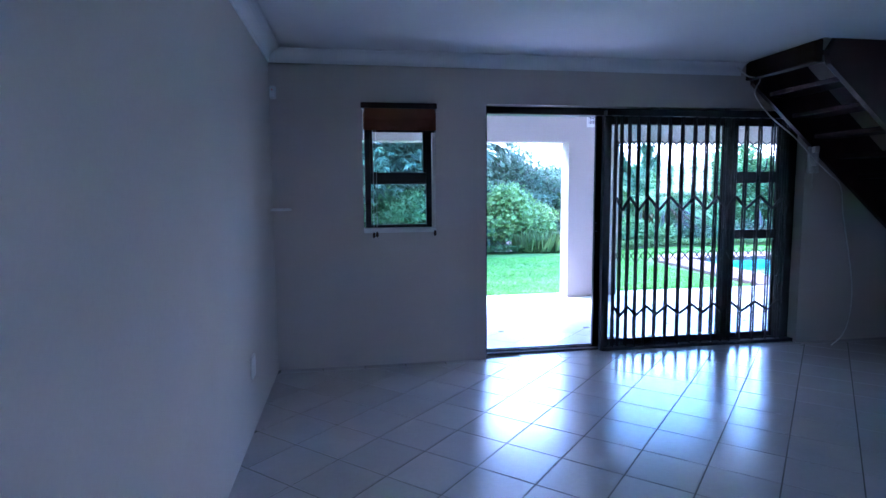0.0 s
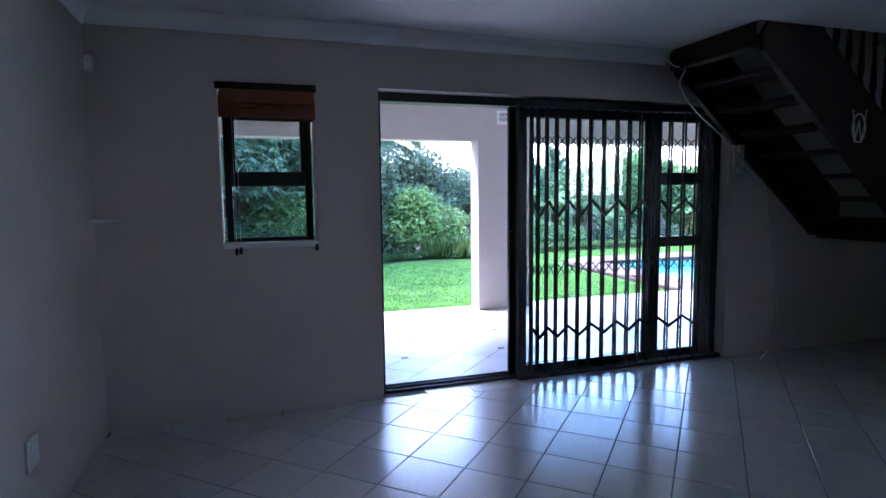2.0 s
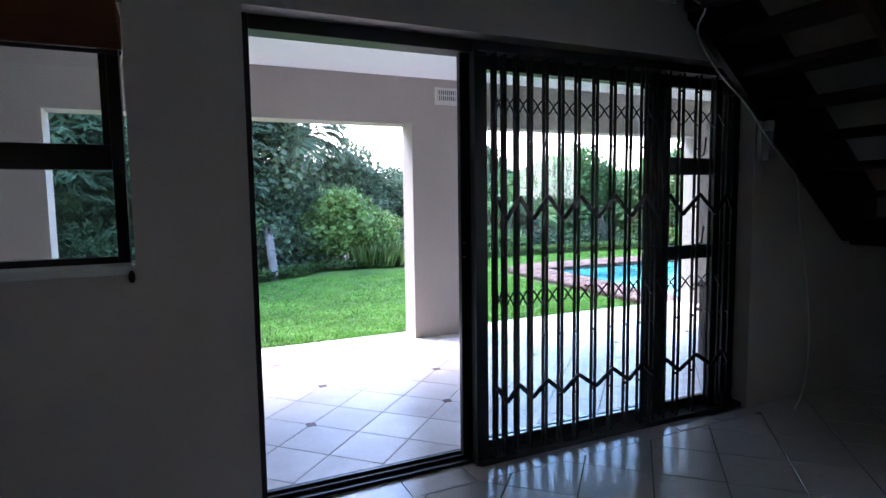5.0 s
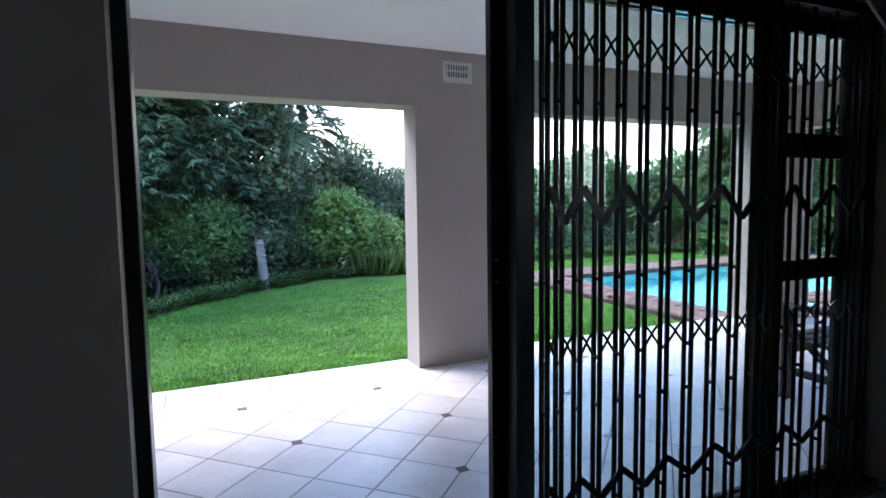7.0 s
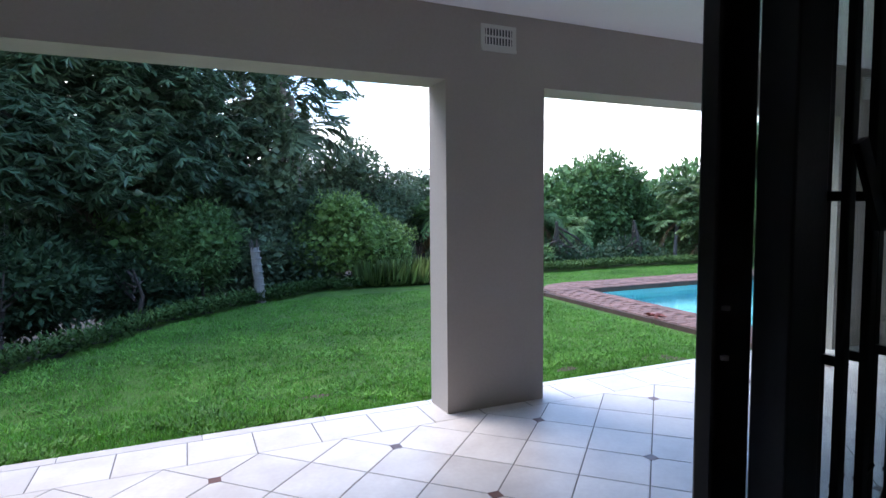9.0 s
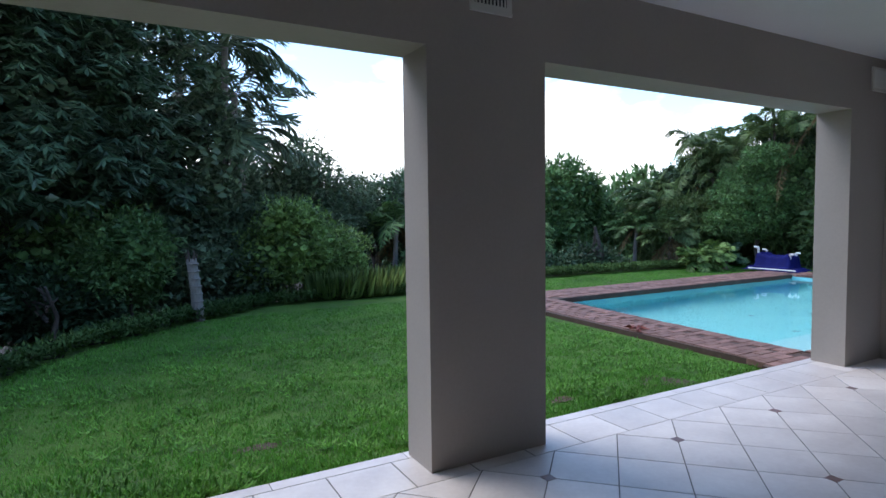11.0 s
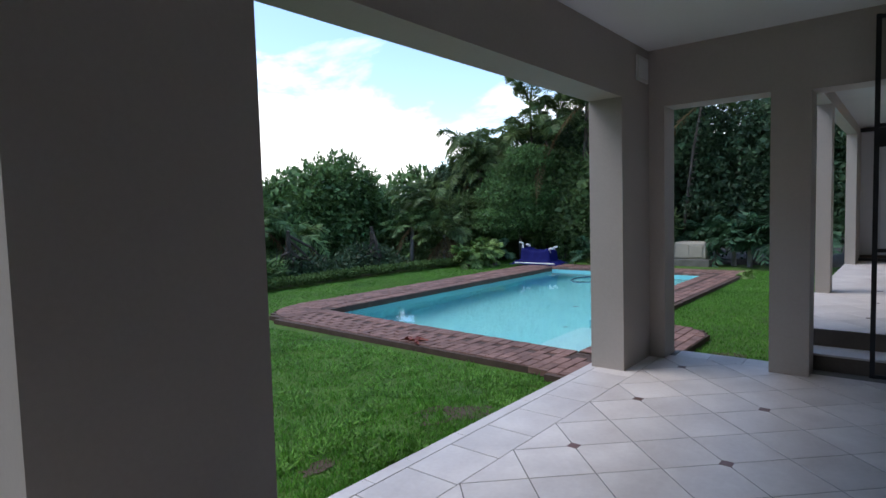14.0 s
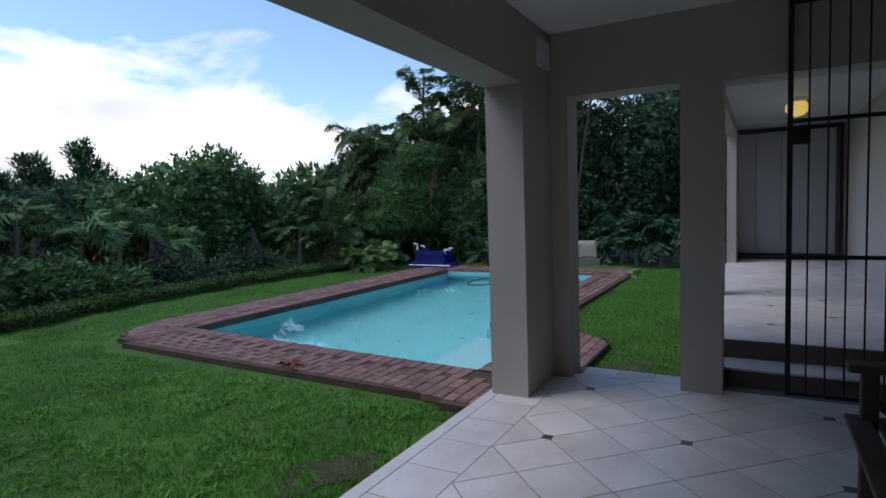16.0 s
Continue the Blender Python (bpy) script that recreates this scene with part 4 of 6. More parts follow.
def make_ground():
    xs = sorted(set([-400, -150, -60, -30, -16, PX0, PX1, NX] + [-10 + 0.4 * i for i in range(90)] + [30, 40, 60, 150, 400]))
    ys = sorted(set([-400, -100, -30, -10, -4, 2, 5, PY0, PY1, NY] + [7.2 + 0.3 * i for i in range(60)] + [27, 32, 40, 60, 120, 400]))
    bm = bmesh.new()
    grid = [[bm.verts.new((x + skew(x, y), y, ground_z(x, y))) for y in ys] for x in xs]
    for i in range(len(xs) - 1):
        for j in range(len(ys) - 1):
            cx, cy = (xs[i] + xs[i + 1]) / 2, (ys[j] + ys[j + 1]) / 2
            if in_water(cx, cy):
                continue
            f = bm.faces.new((grid[i][j], grid[i + 1][j], grid[i + 1][j + 1], grid[i][j + 1]))
            f.smooth = True
            bed = cy > edge_y(cx) + 0.4 or cx > 18.6 or cx < -9
            f.material_index = 1 if bed else 0
    g = structure("ground", bm, M_LAWN, "mown green lawn with worn patches, falling to dark garden beds", "ground")
    g.data.materials.append(M_SOIL)


def mesh_np(name, verts, faces, mat, parent=None, label="", kind=""):
    """One mesh from numpy arrays of vertices and equal-sided faces."""
    me = bpy.data.meshes.new(name)
    verts, faces = np.asarray(verts, np.float32), np.asarray(faces, np.int32)
    k = faces.shape[1]
    me.vertices.add(len(verts))
    me.vertices.foreach_set("co", verts.ravel())
    me.loops.add(faces.size)
    me.loops.foreach_set("vertex_index", faces.ravel())
    me.polygons.add(len(faces))
    me.polygons.foreach_set("loop_start", np.arange(0, faces.size, k, dtype=np.int32))
    me.polygons.foreach_set("loop_total", np.full(len(faces), k, np.int32))
    me.update(calc_edges=True)
    me.materials.append(mat)
    ob = new(name, me)
    if parent is not None:
        ob.parent = parent
        ob.matrix_parent_inverse = Matrix.Translation(-parent.location)
    return tagged(ob, label, kind=kind)


RNG = np.random.default_rng(7)


def unit(v):
    return v / np.maximum(np.linalg.norm(v, axis=-1, keepdims=True), 1e-6)


def leaf_mesh(centre, along, across, length, width, bend=0.12):
    """Pointed leaves, each of two folded halves: base, two flanks, tip. Returns vertices and faces."""
    n = len(centre)
    up = unit(np.cross(along, across))
    length, width = np.broadcast_to(length, n)[:, None], np.broadcast_to(width, n)[:, None]
    base = centre
    tip = centre + along * length - up * length * bend
    mid = centre + along * length * 0.45
    l = mid + across * width * 0.5 + up * width * 0.12
    r = mid - across * width * 0.5 + up * width * 0.12
    verts = np.stack([base, r, tip, l], 1).reshape(-1, 3)
    q = np.arange(n)[:, None] * 4
    faces = np.concatenate([q + np.array([[0, 1, 2]]), q + np.array([[0, 2, 3]])], 0)
    return verts, faces


def frames(direction):
    """Two unit vectors across each direction."""
    ref = np.where(np.abs(direction[:, 2:3]) > 0.9, np.array([[1.0, 0, 0]]), np.array([[0, 0, 1.0]]))
    a = unit(np.cross(direction, ref))
    return a, np.cross(a, direction)


def on_lobes(lobes, n, shell=0.35):
    """Points near the surface of uneven lobes (x, y, z, rx, ry, rz) and the way outwards."""
    lobes = np.array(lobes, float)
    size = (lobes[:, 3] * lobes[:, 4]) + (lobes[:, 3] * lobes[:, 5])
    pick = RNG.choice(len(lobes), n, p=size / size.sum())
    d = unit(RNG.normal(size=(n, 3)))
    r = 1 - shell * RNG.random(n) ** 1.6
    bump = 1 + 0.10 * np.sin(d[:, 0] * 5 + pick * 1.7) * np.cos(d[:, 1] * 6 + pick) + 0.07 * np.sin(d[:, 2] * 9 + pick * 2.3)
    p = lobes[pick, :3] + d * lobes[pick, 3:6] * (r * bump)[:, None]
    return p, d


def grow(name, label, category, base, height, lobes, mat, n, leaf=(0.12, 0.05), spray=1, droop=0.2, radius=0.12, limbs=7, trunk_mat=None, group="", shell=0.4, cluster=0.0, inner=0.12, per_head=26, whorl=False, fill=26000):
    """A tree or bush: tapered trunk with limbs to its lobes, and a crown of separate leaves."""
    t = thing(name, label, category, base, group)
    bm = bmesh.new()
    bx, by, bz = base
    rnd = random.Random(sum(ord(c) for c in label) + int(bx * 10))
    top = Vector((bx + rnd.uniform(-0.2, 0.2), by + rnd.uniform(-0.2, 0.2), bz + height))
    mid = Vector((bx + rnd.uniform(-0.12, 0.12), by + rnd.uniform(-0.12, 0.12), bz + height * 0.5))
    tube(bm, [(bx, by, bz - 0.1), mid.lerp(Vector(base), 0.5), mid, top], radius, 9, radius * 0.4)
    for k in range(limbs):
        l = lobes[k % len(lobes)]
        st = Vector(base).lerp(top, rnd.uniform(0.35, 0.95))
        en = Vector((l[0] + rnd.uniform(-0.5, 0.5) * l[3], l[1] + rnd.uniform(-0.5, 0.5) * l[4], l[2] + rnd.uniform(-0.2, 0.7) * l[5]))
        m = st.lerp(en, 0.5) + Vector((rnd.uniform(-0.1, 0.1), rnd.uniform(-0.1, 0.1), 0.12))
        tube(bm, [st, m, en], radius * 0.4, 6, radius * 0.08)
    lay(part("trunk", bm, trunk_mat or M_BARK), t)
    p, d = on_lobes(lobes, n, shell)
    if cluster:
        heads, hd = on_lobes(lobes, max(n // per_head, 8), shell)
        which = RNG.integers(0, len(heads), n)
        off = unit(RNG.normal(size=(n, 3))) * (RNG.random((n, 1)) ** 0.5) * cluster
        p = np.where(RNG.random((n, 1)) < 0.8, heads[which] + off, p)
        d = np.where(RNG.random((n, 1)) < 0.8, unit(hd[which] + off / cluster), d)
    if spray > 1:
        a, b = frames(d)
        ang = (np.arange(spray) / spray * 2 * np.pi)[None] + RNG.random((n, 1)) * 6.28
        if whorl:
            d = unit(d * 0.45 + np.array([[0, 0, 0.75]]) + 0.25 * RNG.normal(size=d.shape))
            a, b = frames(d)
        way = unit(d[:, None] * (0.12 if whorl else 0.35) + a[:, None] * np.cos(ang)[..., None] + b[:, None] * np.sin(ang)[..., None] + np.array([0, 0, -droop]))
        p = np.repeat(p, spray, 0)
        way = way.reshape(-1, 3)
    else:
        way = unit(d + 0.9 * RNG.normal(size=d.shape) + np.array([0, 0, -droop]))
    a, _ = frames(way)
    a = unit(a + 0.35 * RNG.normal(size=a.shape))
    a = unit(a - way * (a * way).sum(-1, keepdims=True))
    s = 0.65 + 0.7 * RNG.random(len(p))
    v, f = leaf_mesh(p, way, a, leaf[0] * s, leaf[1] * s)
    k = max(min(int(len(p) * 0.4), fill), 200)
    q, e = on_lobes(lobes, k, 0.75)
    q = q - e * inner
    e = unit(e + 0.7 * RNG.normal(size=e.shape))
    a, _ = frames(e)
    big = min(max(leaf[0] * 1.2, 0.13), 0.21) * (0.7 + 0.6 * RNG.random(k))
    v2, f2 = leaf_mesh(q, a, unit(np.cross(e, a)), big, big * 0.75)
    mesh_np("crown", np.concatenate([v, v2]), np.concatenate([f, f2 + len(v)]), mat, t)
    return t


def frond_set(origins, yaw, rise, length, droop, leaflets, leaf_len, leaf_w, twist=0.5):
    """Arching feather fronds: rachis tubes as thin quads and two rows of leaflets."""
    vs, fs, off = [], [], 0
    for o, y, r, L, dr in zip(origins, yaw, rise, length, droop):
        u = np.linspace(0, 1, leaflets)
        hx = np.array([math.cos(y), math.sin(y), 0.0])
        pts = np.array(o)[None] + hx[None] * (L * (u * math.cos(r) * (1 - 0.18 * u * u)))[:, None] + np.array([0, 0, 1.0])[None] * (L * (math.sin(r) * u - dr * u * u))[:, None]
        tan = unit(np.gradient(pts, axis=0))
        side = np.array([-math.sin(y), math.cos(y), 0.0])[None]
        nrm = np.cross(side, tan)
        w = 0.018 * (1 - 0.85 * u)[:, None]
        a, b = pts - side * w, pts + side * w
        strip = np.stack([a, b], 1).reshape(-1, 3)
        q = np.arange(leaflets - 1)[:, None] * 2
        vs.append(strip)
        fs.append(np.concatenate([q + np.array([[0, 1, 3]]), q + np.array([[0, 3, 2]])]) + off)
        off += len(strip)
        env = np.sin(np.clip(u * 1.02 + 0.06, 0, 1) * math.pi) ** 0.6 * (u > 0.08)
        for s in (-1, 1):
            way = unit(side * s + tan * 0.75 - np.array([0, 0, twist])[None] * (0.4 + 0.9 * RNG.random((leaflets, 1))) + nrm * 0.15 + 0.20 * RNG.normal(size=pts.shape))
            v, f = leaf_mesh(pts[2:], way[2:], unit(tan[2:] - way[2:] * (tan[2:] * way[2:]).sum(-1, keepdims=True)), (leaf_len * env)[2:], leaf_w, 0.25)
            vs.append(v)
            fs.append(f + off)
            off += len(v)
    return np.concatenate(vs), np.concatenate(fs)


def palm(base, height, fronds, length, mat, label, lean=(0.0, 0.0), radius=0.07, leaf_len=0.4, leaf_w=0.035, group="", stems=1, dry=0, up=(0.2, 1.25), droop=(0.35, 0.8), leaflets=34):
    t = thing("palm_tree", label, "palm", base, group)
    vs, yaws, rises, lens, drops, orig = [], [], [], [], [], []
    for s in range(stems):
        ox, oy = (0, 0) if stems == 1 else (RNG.normal() * 0.45, RNG.normal() * 0.45)
        h = height * (1.0 if stems == 1 else 0.72 + 0.36 * RNG.random())
        lx, ly = lean[0] + ox * 0.9, lean[1] + oy * 0.9
        b = Vector((base[0] + ox * 0.5, base[1] + oy * 0.5, base[2]))
        topv = b + Vector((lx, ly, h))
        bm = bmesh.new()
        pts = [b + Vector((0, 0, -0.1)), b + Vector((lx * 0.2, ly * 0.2, h * 0.35)), b + Vector((lx * 0.55, ly * 0.55, h * 0.7)), topv]
        tube(bm, pts, radius, 9, radius * 0.7)
        for k in range(int(h / 0.16)):
            p = b + Vector((lx, ly, h)) * (k / (h / 0.16))
            lathe(bm, [(radius * 1.02, 0), (radius * 1.1, 0.012), (radius * 1.02, 0.024)], p, 9)
        lay(part("trunk", bm, M_PALMBARK if radius > 0.05 else M_BARK), t)
        for k in range(fronds):
            orig.append(tuple(topv + Vector((0, 0, -0.1 * RNG.random()))))
            yaws.append(RNG.random() * 6.283)
            rises.append(up[0] + (up[1] - up[0]) * RNG.random())
            lens.append(length * (0.75 + 0.45 * RNG.random()))
            drops.append(droop[0] + (droop[1] - droop[0]) * RNG.random())
    v, f = frond_set(orig, yaws, rises, lens, drops, leaflets, leaf_len, leaf_w)
    mesh_np("fronds", v, f, mat, t)
    if dry:
        k = RNG.integers(0, len(orig), dry)
        v, f = frond_set([orig[i] for i in k], RNG.random(dry) * 6.283, np.full(dry, -0.5), np.full(dry, length * 0.7), np.full(dry, 0.55), leaflets, leaf_len * 0.8, leaf_w)
        mesh_np("dry_fronds", v, f, M_PALM_DRY, t, "hanging dry brown fronds")
    return t


def wispy_tree(base, top, lean):
    """A thin tree whose leader sweeps to one side, with upswept twigs thick with small leaves."""
    t = thing("conifer", "thin wispy conifer rising above the other trees", "tree", base, "conifers")
    b = Vector(base)
    tip = Vector((base[0] + lean, base[1], top))
    bend = Vector((base[0] + 0.1, base[1], base[2] + 0.6 * (top - base[2])))

    def along(u):
        return b.lerp(bend, u).lerp(bend.lerp(tip, u), u)

    bm = bmesh.new()
    tube(bm, [along(k / 10) for k in range(11)], 0.07, 7, 0.012)
    heads, ways = [], []
    for k in range(46):
        u = 0.42 + 0.58 * (k / 45) ** 0.9
        p = along(u)
        ang = k * 2.4
        out = Vector((math.cos(ang), 0.6 * math.sin(ang), 0.35 + 0.5 * RNG.random())).normalized()
        L = (1.35 * (1.08 - u) + 0.16) * (0.7 + 0.6 * RNG.random())
        q = p + out * L * 0.6 + Vector((0, 0, 0.06 * L))
        e = p + out * L + Vector((0.12 * lean, 0, 0.20 * L))
        tube(bm, [p, q, e], 0.014, 5, 0.004)
        n = int(30 + 90 * L)
        f = RNG.random(n) ** 0.7
        pts = np.array(p)[None] * ((1 - f) ** 2)[:, None] + np.array(q)[None] * (2 * f * (1 - f))[:, None] + np.array(e)[None] * (f ** 2)[:, None]
        heads.append(pts + 0.055 * RNG.normal(size=pts.shape))
        ways.append(np.tile(np.array(out)[None], (n, 1)) + 0.6 * RNG.normal(size=(n, 3)))
    lay(part("trunk", bm, M_BARK), t)
    p, way = np.concatenate(heads), unit(np.concatenate(ways))
    a, _ = frames(way)
    v, f = leaf_mesh(p, way, a, 0.13 + 0.09 * RNG.random(len(p)), 0.05)
    mesh_np("crown", v, f, M_LEAF_BLUE, t)
    return t


def blades(name, label, pts, height, width, mat, lean=0.5, kind="stuff", parent=None):
    n = len(pts)
    yaw = RNG.random(n) * 6.283
    way = unit(np.stack([np.cos(yaw) * lean * RNG.random(n), np.sin(yaw) * lean * RNG.random(n), np.ones(n)], 1))
    side = np.stack([-np.sin(yaw), np.cos(yaw), np.zeros(n)], 1)
    h = (height * (0.5 + 0.8 * RNG.random(n)))[:, None]
    v = np.stack([pts - side * width / 2, pts + side * width / 2, pts + way * h], 1).reshape(-1, 3)
    f = np.arange(3 * n).reshape(-1, 3)
    ob = mesh_np(name, v, f, mat, parent, label, kind)
    return ob


# ---- pool ----
END_PIECE = [(9.95 - 0.6 + 0.6 * math.cos(a), 7.42 + 0.6 + 0.6 * math.sin(a)) for a in [radians(-90 + 9 * k) for k in range(11)]] + [(9.95, 8.5), (7.2, 8.5), (7.2, 7.42)]


def coping_left(y):
    """The paving's outer edge, swelling out towards the veranda."""
    return 7.37 - 0.10 * smooth(8.8, 8.0, y)


def clip_hull(poly, hull):
    """A convex polygon cut by a convex hull given counter-clockwise."""
    for (ax, ay), (bx, by) in zip(hull, hull[1:] + hull[:1]):
        res = []
        for p, q in zip(poly, poly[1:] + poly[:1]):
            sp = (bx - ax) * (p[1] - ay) - (by - ay) * (p[0] - ax)
            sq = (bx - ax) * (q[1] - ay) - (by - ay) * (q[0] - ax)
            if sp >= 0:
                res.append(p)
            if (sp >= 0) != (sq >= 0):
                u = sp / (sp - sq)
                res.append((p[0] + (q[0] - p[0]) * u, p[1] + (q[1] - p[1]) * u))
        poly = res
        if len(poly) < 3:
            return []
    return poly


def in_coping(x, y):
    """Whether a place lies on the paved surround, rounded at its corners."""
    def rounded(x0, y0, x1, y1, r):
        if not (x0 <= x <= x1 and y0 <= y <= y1):
            return False
        cx, cy = min(max(x, x0 + r), x1 - r), min(max(y, y0 + r), y1 - r)
        return (x - cx) ** 2 + (y - cy) ** 2 <= r * r
    return not in_water(x, y) and (rounded(7.37, 7.75, CX1, CY1, 0.95) and (y > CY0 or x < 8.6) or coping_left(y) <= x <= 8.2 and 7.72 < y < 9.2 or rounded(7.2, 7.42, 9.95, 8.5, 0.55) and (y > 7.73 or x > SIDE_OUT + 0.09))


def make_pool():
    pool = thing("swimming_pool", "rectangular turquoise swimming pool with a red brick surround", "pool", (11.5, 10.4, -0.3))
    zt, zw, zb = -0.225, -0.325, -1.5
    t = 0.12
    lay(part("basin", boxes([(PX0 - t, PY0 - t, zb - t, PX1 + t, PY1 + t, zb), (PX0 - t, NY - t, zb, PX0 - 0.001, PY1 + t, zt - 0.055), (PX1 + 0.001, PY0 - t, zb, PX1 + t, PY1 + t, zt - 0.055), (NX + 0.001, PY0 - t, zb, PX1, PY0 - 0.001, zt - 0.055), (PX0, NY - t, zb, NX + 0.001, NY - 0.001, zt - 0.055), (NX + 0.001, NY - t, zb, NX + t, PY0 - t, zt - 0.055), (PX0, PY1 + 0.001, zb, PX1, PY1 + t, zt - 0.055)]), M_POOL), pool)
    lay(part("entry_step", boxes([(PX0 + 0.002, NY + 0.002, zb, NX - 0.002, 8.93, -0.42)], 0.015), M_POOL_STEP, None, "pale submerged step"), pool)
    lay(part("entry_step", boxes([(PX0 + 0.002, 8.931, zb, NX - 0.002, PY0 + 0.12, -0.66)], 0.015), M_POOL_STEP, None, "pale submerged step"), pool)
    nx, ny = 40, 24
    xs, ys = np.linspace(PX0 - 0.004, PX1 + 0.004, nx), np.linspace(PY0 - 0.004, PY1 + 0.004, ny)
    v = np.array([(x, y, zw) for x in xs for y in ys])
    f = np.array([(i * ny + j, (i + 1) * ny + j, (i + 1) * ny + j + 1, i * ny + j + 1) for i in range(nx - 1) for j in range(ny - 1)])
    k = len(v)
    v = np.concatenate([v, [(x, y, zw) for x in (PX0 - 0.004, NX + 0.004) for y in (NY - 0.004, PY0 - 0.004)]])
    f = np.concatenate([f, [(k, k + 2, k + 3, k + 1)]])
    w = mesh_np("water", v, f, M_WATER, pool, "clear still pool water")
    w.visible_shadow = False
    # mortar bed from strips under the pavers
    bm = bmesh.new()
    s = 0.11
    x = 7.1
    while x < CX1 + 0.2:
        y = 7.2
        run = None
        while y < CY1 + 0.1:
            ok = in_coping(x + s / 2, y + s / 2)
            if ok and run is None:
                run = y
            if not ok and run is not None:
                box(bm, x, run, zt - 0.10, x + s, y, zt - 0.012)
                run = None
            y += s / 2
        x += s
    bed = lay(part("coping", bm, M_MORTAR, None, "red brick paving round the pool"), pool)
    far = bmesh.new()
    store = {}

    def brick(cx, cy, lx, ly, near):
        hx, hy = lx / 2 - 0.004, ly / 2 - 0.004
        cut = clip([(cx - hx, cy - hy), (cx + hx, cy - hy), (cx + hx, cy + hy), (cx - hx, cy + hy)], coping_left(cy), 7.3, CX1, CY1)
        if cx > 8.6 and cy < CY0:
            cut = clip_hull(cut, END_PIECE) if len(cut) > 2 else cut
        if cx < 8.3 and cy < 7.95 and len(cut) > 2:
            cut = clip(cut, 7.0, 7.722, CX1, CY1)
        if len(cut) < 3 or area(cut) < 0.003 or not in_coping(sum(p[0] for p in cut) / len(cut), sum(p[1] for p in cut) / len(cut)):
            return
        if cx < 8.32 and cy > CY1 - 0.95:
            return
        dz = random.uniform(-0.003, 0.003)
        poly = [(-hx, -hy), (hx, -hy), (hx, hy), (-hx, hy)]
        if area(cut) < 3.9 * hx * hy:
            bm = bmesh.new()
            px, py = sum(p[0] for p in cut) / len(cut), sum(p[1] for p in cut) / len(cut)
            prism(bm, [(p[0] - px, p[1] - py) for p in cut], -0.06, 0.0, 0.005)
            ob = part("brick", bm, M_BRICK, bed)
            ob.location = (px, py, zt + dz)
        elif near:
            key = (round(lx, 3), round(ly, 3))
            if key not in store:
                bm = bmesh.new()
                prism(bm, poly, -0.06, 0.0, 0.006)
                ob = part("brick", bm, M_BRICK)
                store[key] = ob.data
            else:
                ob = new("brick", store[key])
            ob.parent = bed
            ob.location = (cx, cy, zt + dz)
            ob.rotation_euler = (0, 0, random.uniform(-0.012, 0.012))
        else:
            prism(far, [(cx + px, cy + py) for px, py in poly], zt + dz - 0.06, zt + dz, 0.006)

    a, b = 0.222, 0.111
    # course of headers along the water's edge, overhanging a little
    n = int((PY1 - NY) / b)
    for i in range(n):
        brick(PX0 - a / 2 + 0.012 - 0.02, NY + (i + 0.5) * (PY1 - NY) / n, a, b, True)
    n = int((NX - PX0) / b)
    for i in range(n):
        brick(PX0 + (i + 0.5) * (NX - PX0) / n, NY - a / 2 - 0.006, b, a, True)
    n = int((PY1 - PY0) / b)
    for i in range(n):
        brick(PX1 + a / 2 + 0.006, PY0 + (i + 0.5) * (PY1 - PY0) / n, a, b, False)
    n = int((PX1 - PX0) / b)
    for i in range(n):
        x = PX0 + (i + 0.5) * (PX1 - PX0) / n
        brick(x, PY1 + a / 2 + 0.006, b, a, i < 14)
        if x > NX + 0.05:
            brick(x, PY0 - a / 2 - 0.006, b, a, i < 14)
    # stretchers behind it, in running bond
    for row in range(60):
        y = 7.26 + row * b
        for k in range(-2, 45):
            x = 6.9 + (k + (0.5 if row % 2 else 0.0)) * a
            band = PX0 - 0.235 < x < PX1 + 0.335 and (NY if x < NX + 0.1 else PY0) - 0.29 < y < PY1 + 0.29
            if not band:
                brick(x, y, a, b, x < 8.6)
    # the rounded corner, laid in two rings of wedges
    for r0, r1, count in ((0.73, 0.95, 13), (0.505, 0.725, 10), (0.28, 0.50, 7)):
        for k in range(count):
            g0, g1 = math.pi / 2 + (math.pi / 2) * (k + 0.04) / count, math.pi / 2 + (math.pi / 2) * (k + 0.96) / count
            bm = bmesh.new()
            prism(bm, [(r0 * math.cos(g0), r0 * math.sin(g0)), (r1 * math.cos(g0), r1 * math.sin(g0)), (r1 * math.cos((g0 + g1) / 2), r1 * math.sin((g0 + g1) / 2)), (r1 * math.cos(g1), r1 * math.sin(g1)), (r0 * math.cos(g1), r0 * math.sin(g1))], -0.06, 0.0, 0.005)
            part("brick", bm, M_BRICK, bed).location = (8.32, CY1 - 0.95, zt + random.uniform(-0.003, 0.003))
    if len(far.faces):
        ob = tagged(part("bricks_far", far, M_BRICK_ISL), "more of the same brick pavers", kind="stuff")
        ob.parent = bed
    else:
        far.free()
    for o in pool.children_recursive:
        if o.name.startswith("brick") and not o.name.startswith("bricks"):
            o.location.x += skew(o.location.x, o.location.y)
        else:
            for v in o.data.vertices:
                v.co.x += skew(v.co.x, v.co.y)
    # hose ring afloat, fallen leaves
    hose = thing("pool_cleaner_hose", "dark blue cleaner hose floating in a loop on the water", "hose", (14.4, 11.1, zw))
    bm = bmesh.new()
    tube(bm, [(14.4 + 0.55 * math.cos(k * 0.25), 11.1 + 0.34 * math.sin(k * 0.25), zw + 0.006) for k in range(21)], 0.018, 7)
    lay(part("hose", bm, material("blue_hose", (0.01, 0.05, 0.09), (0.02, 0.09, 0.14), 0.5, 6, 60, 0.1)), hose)
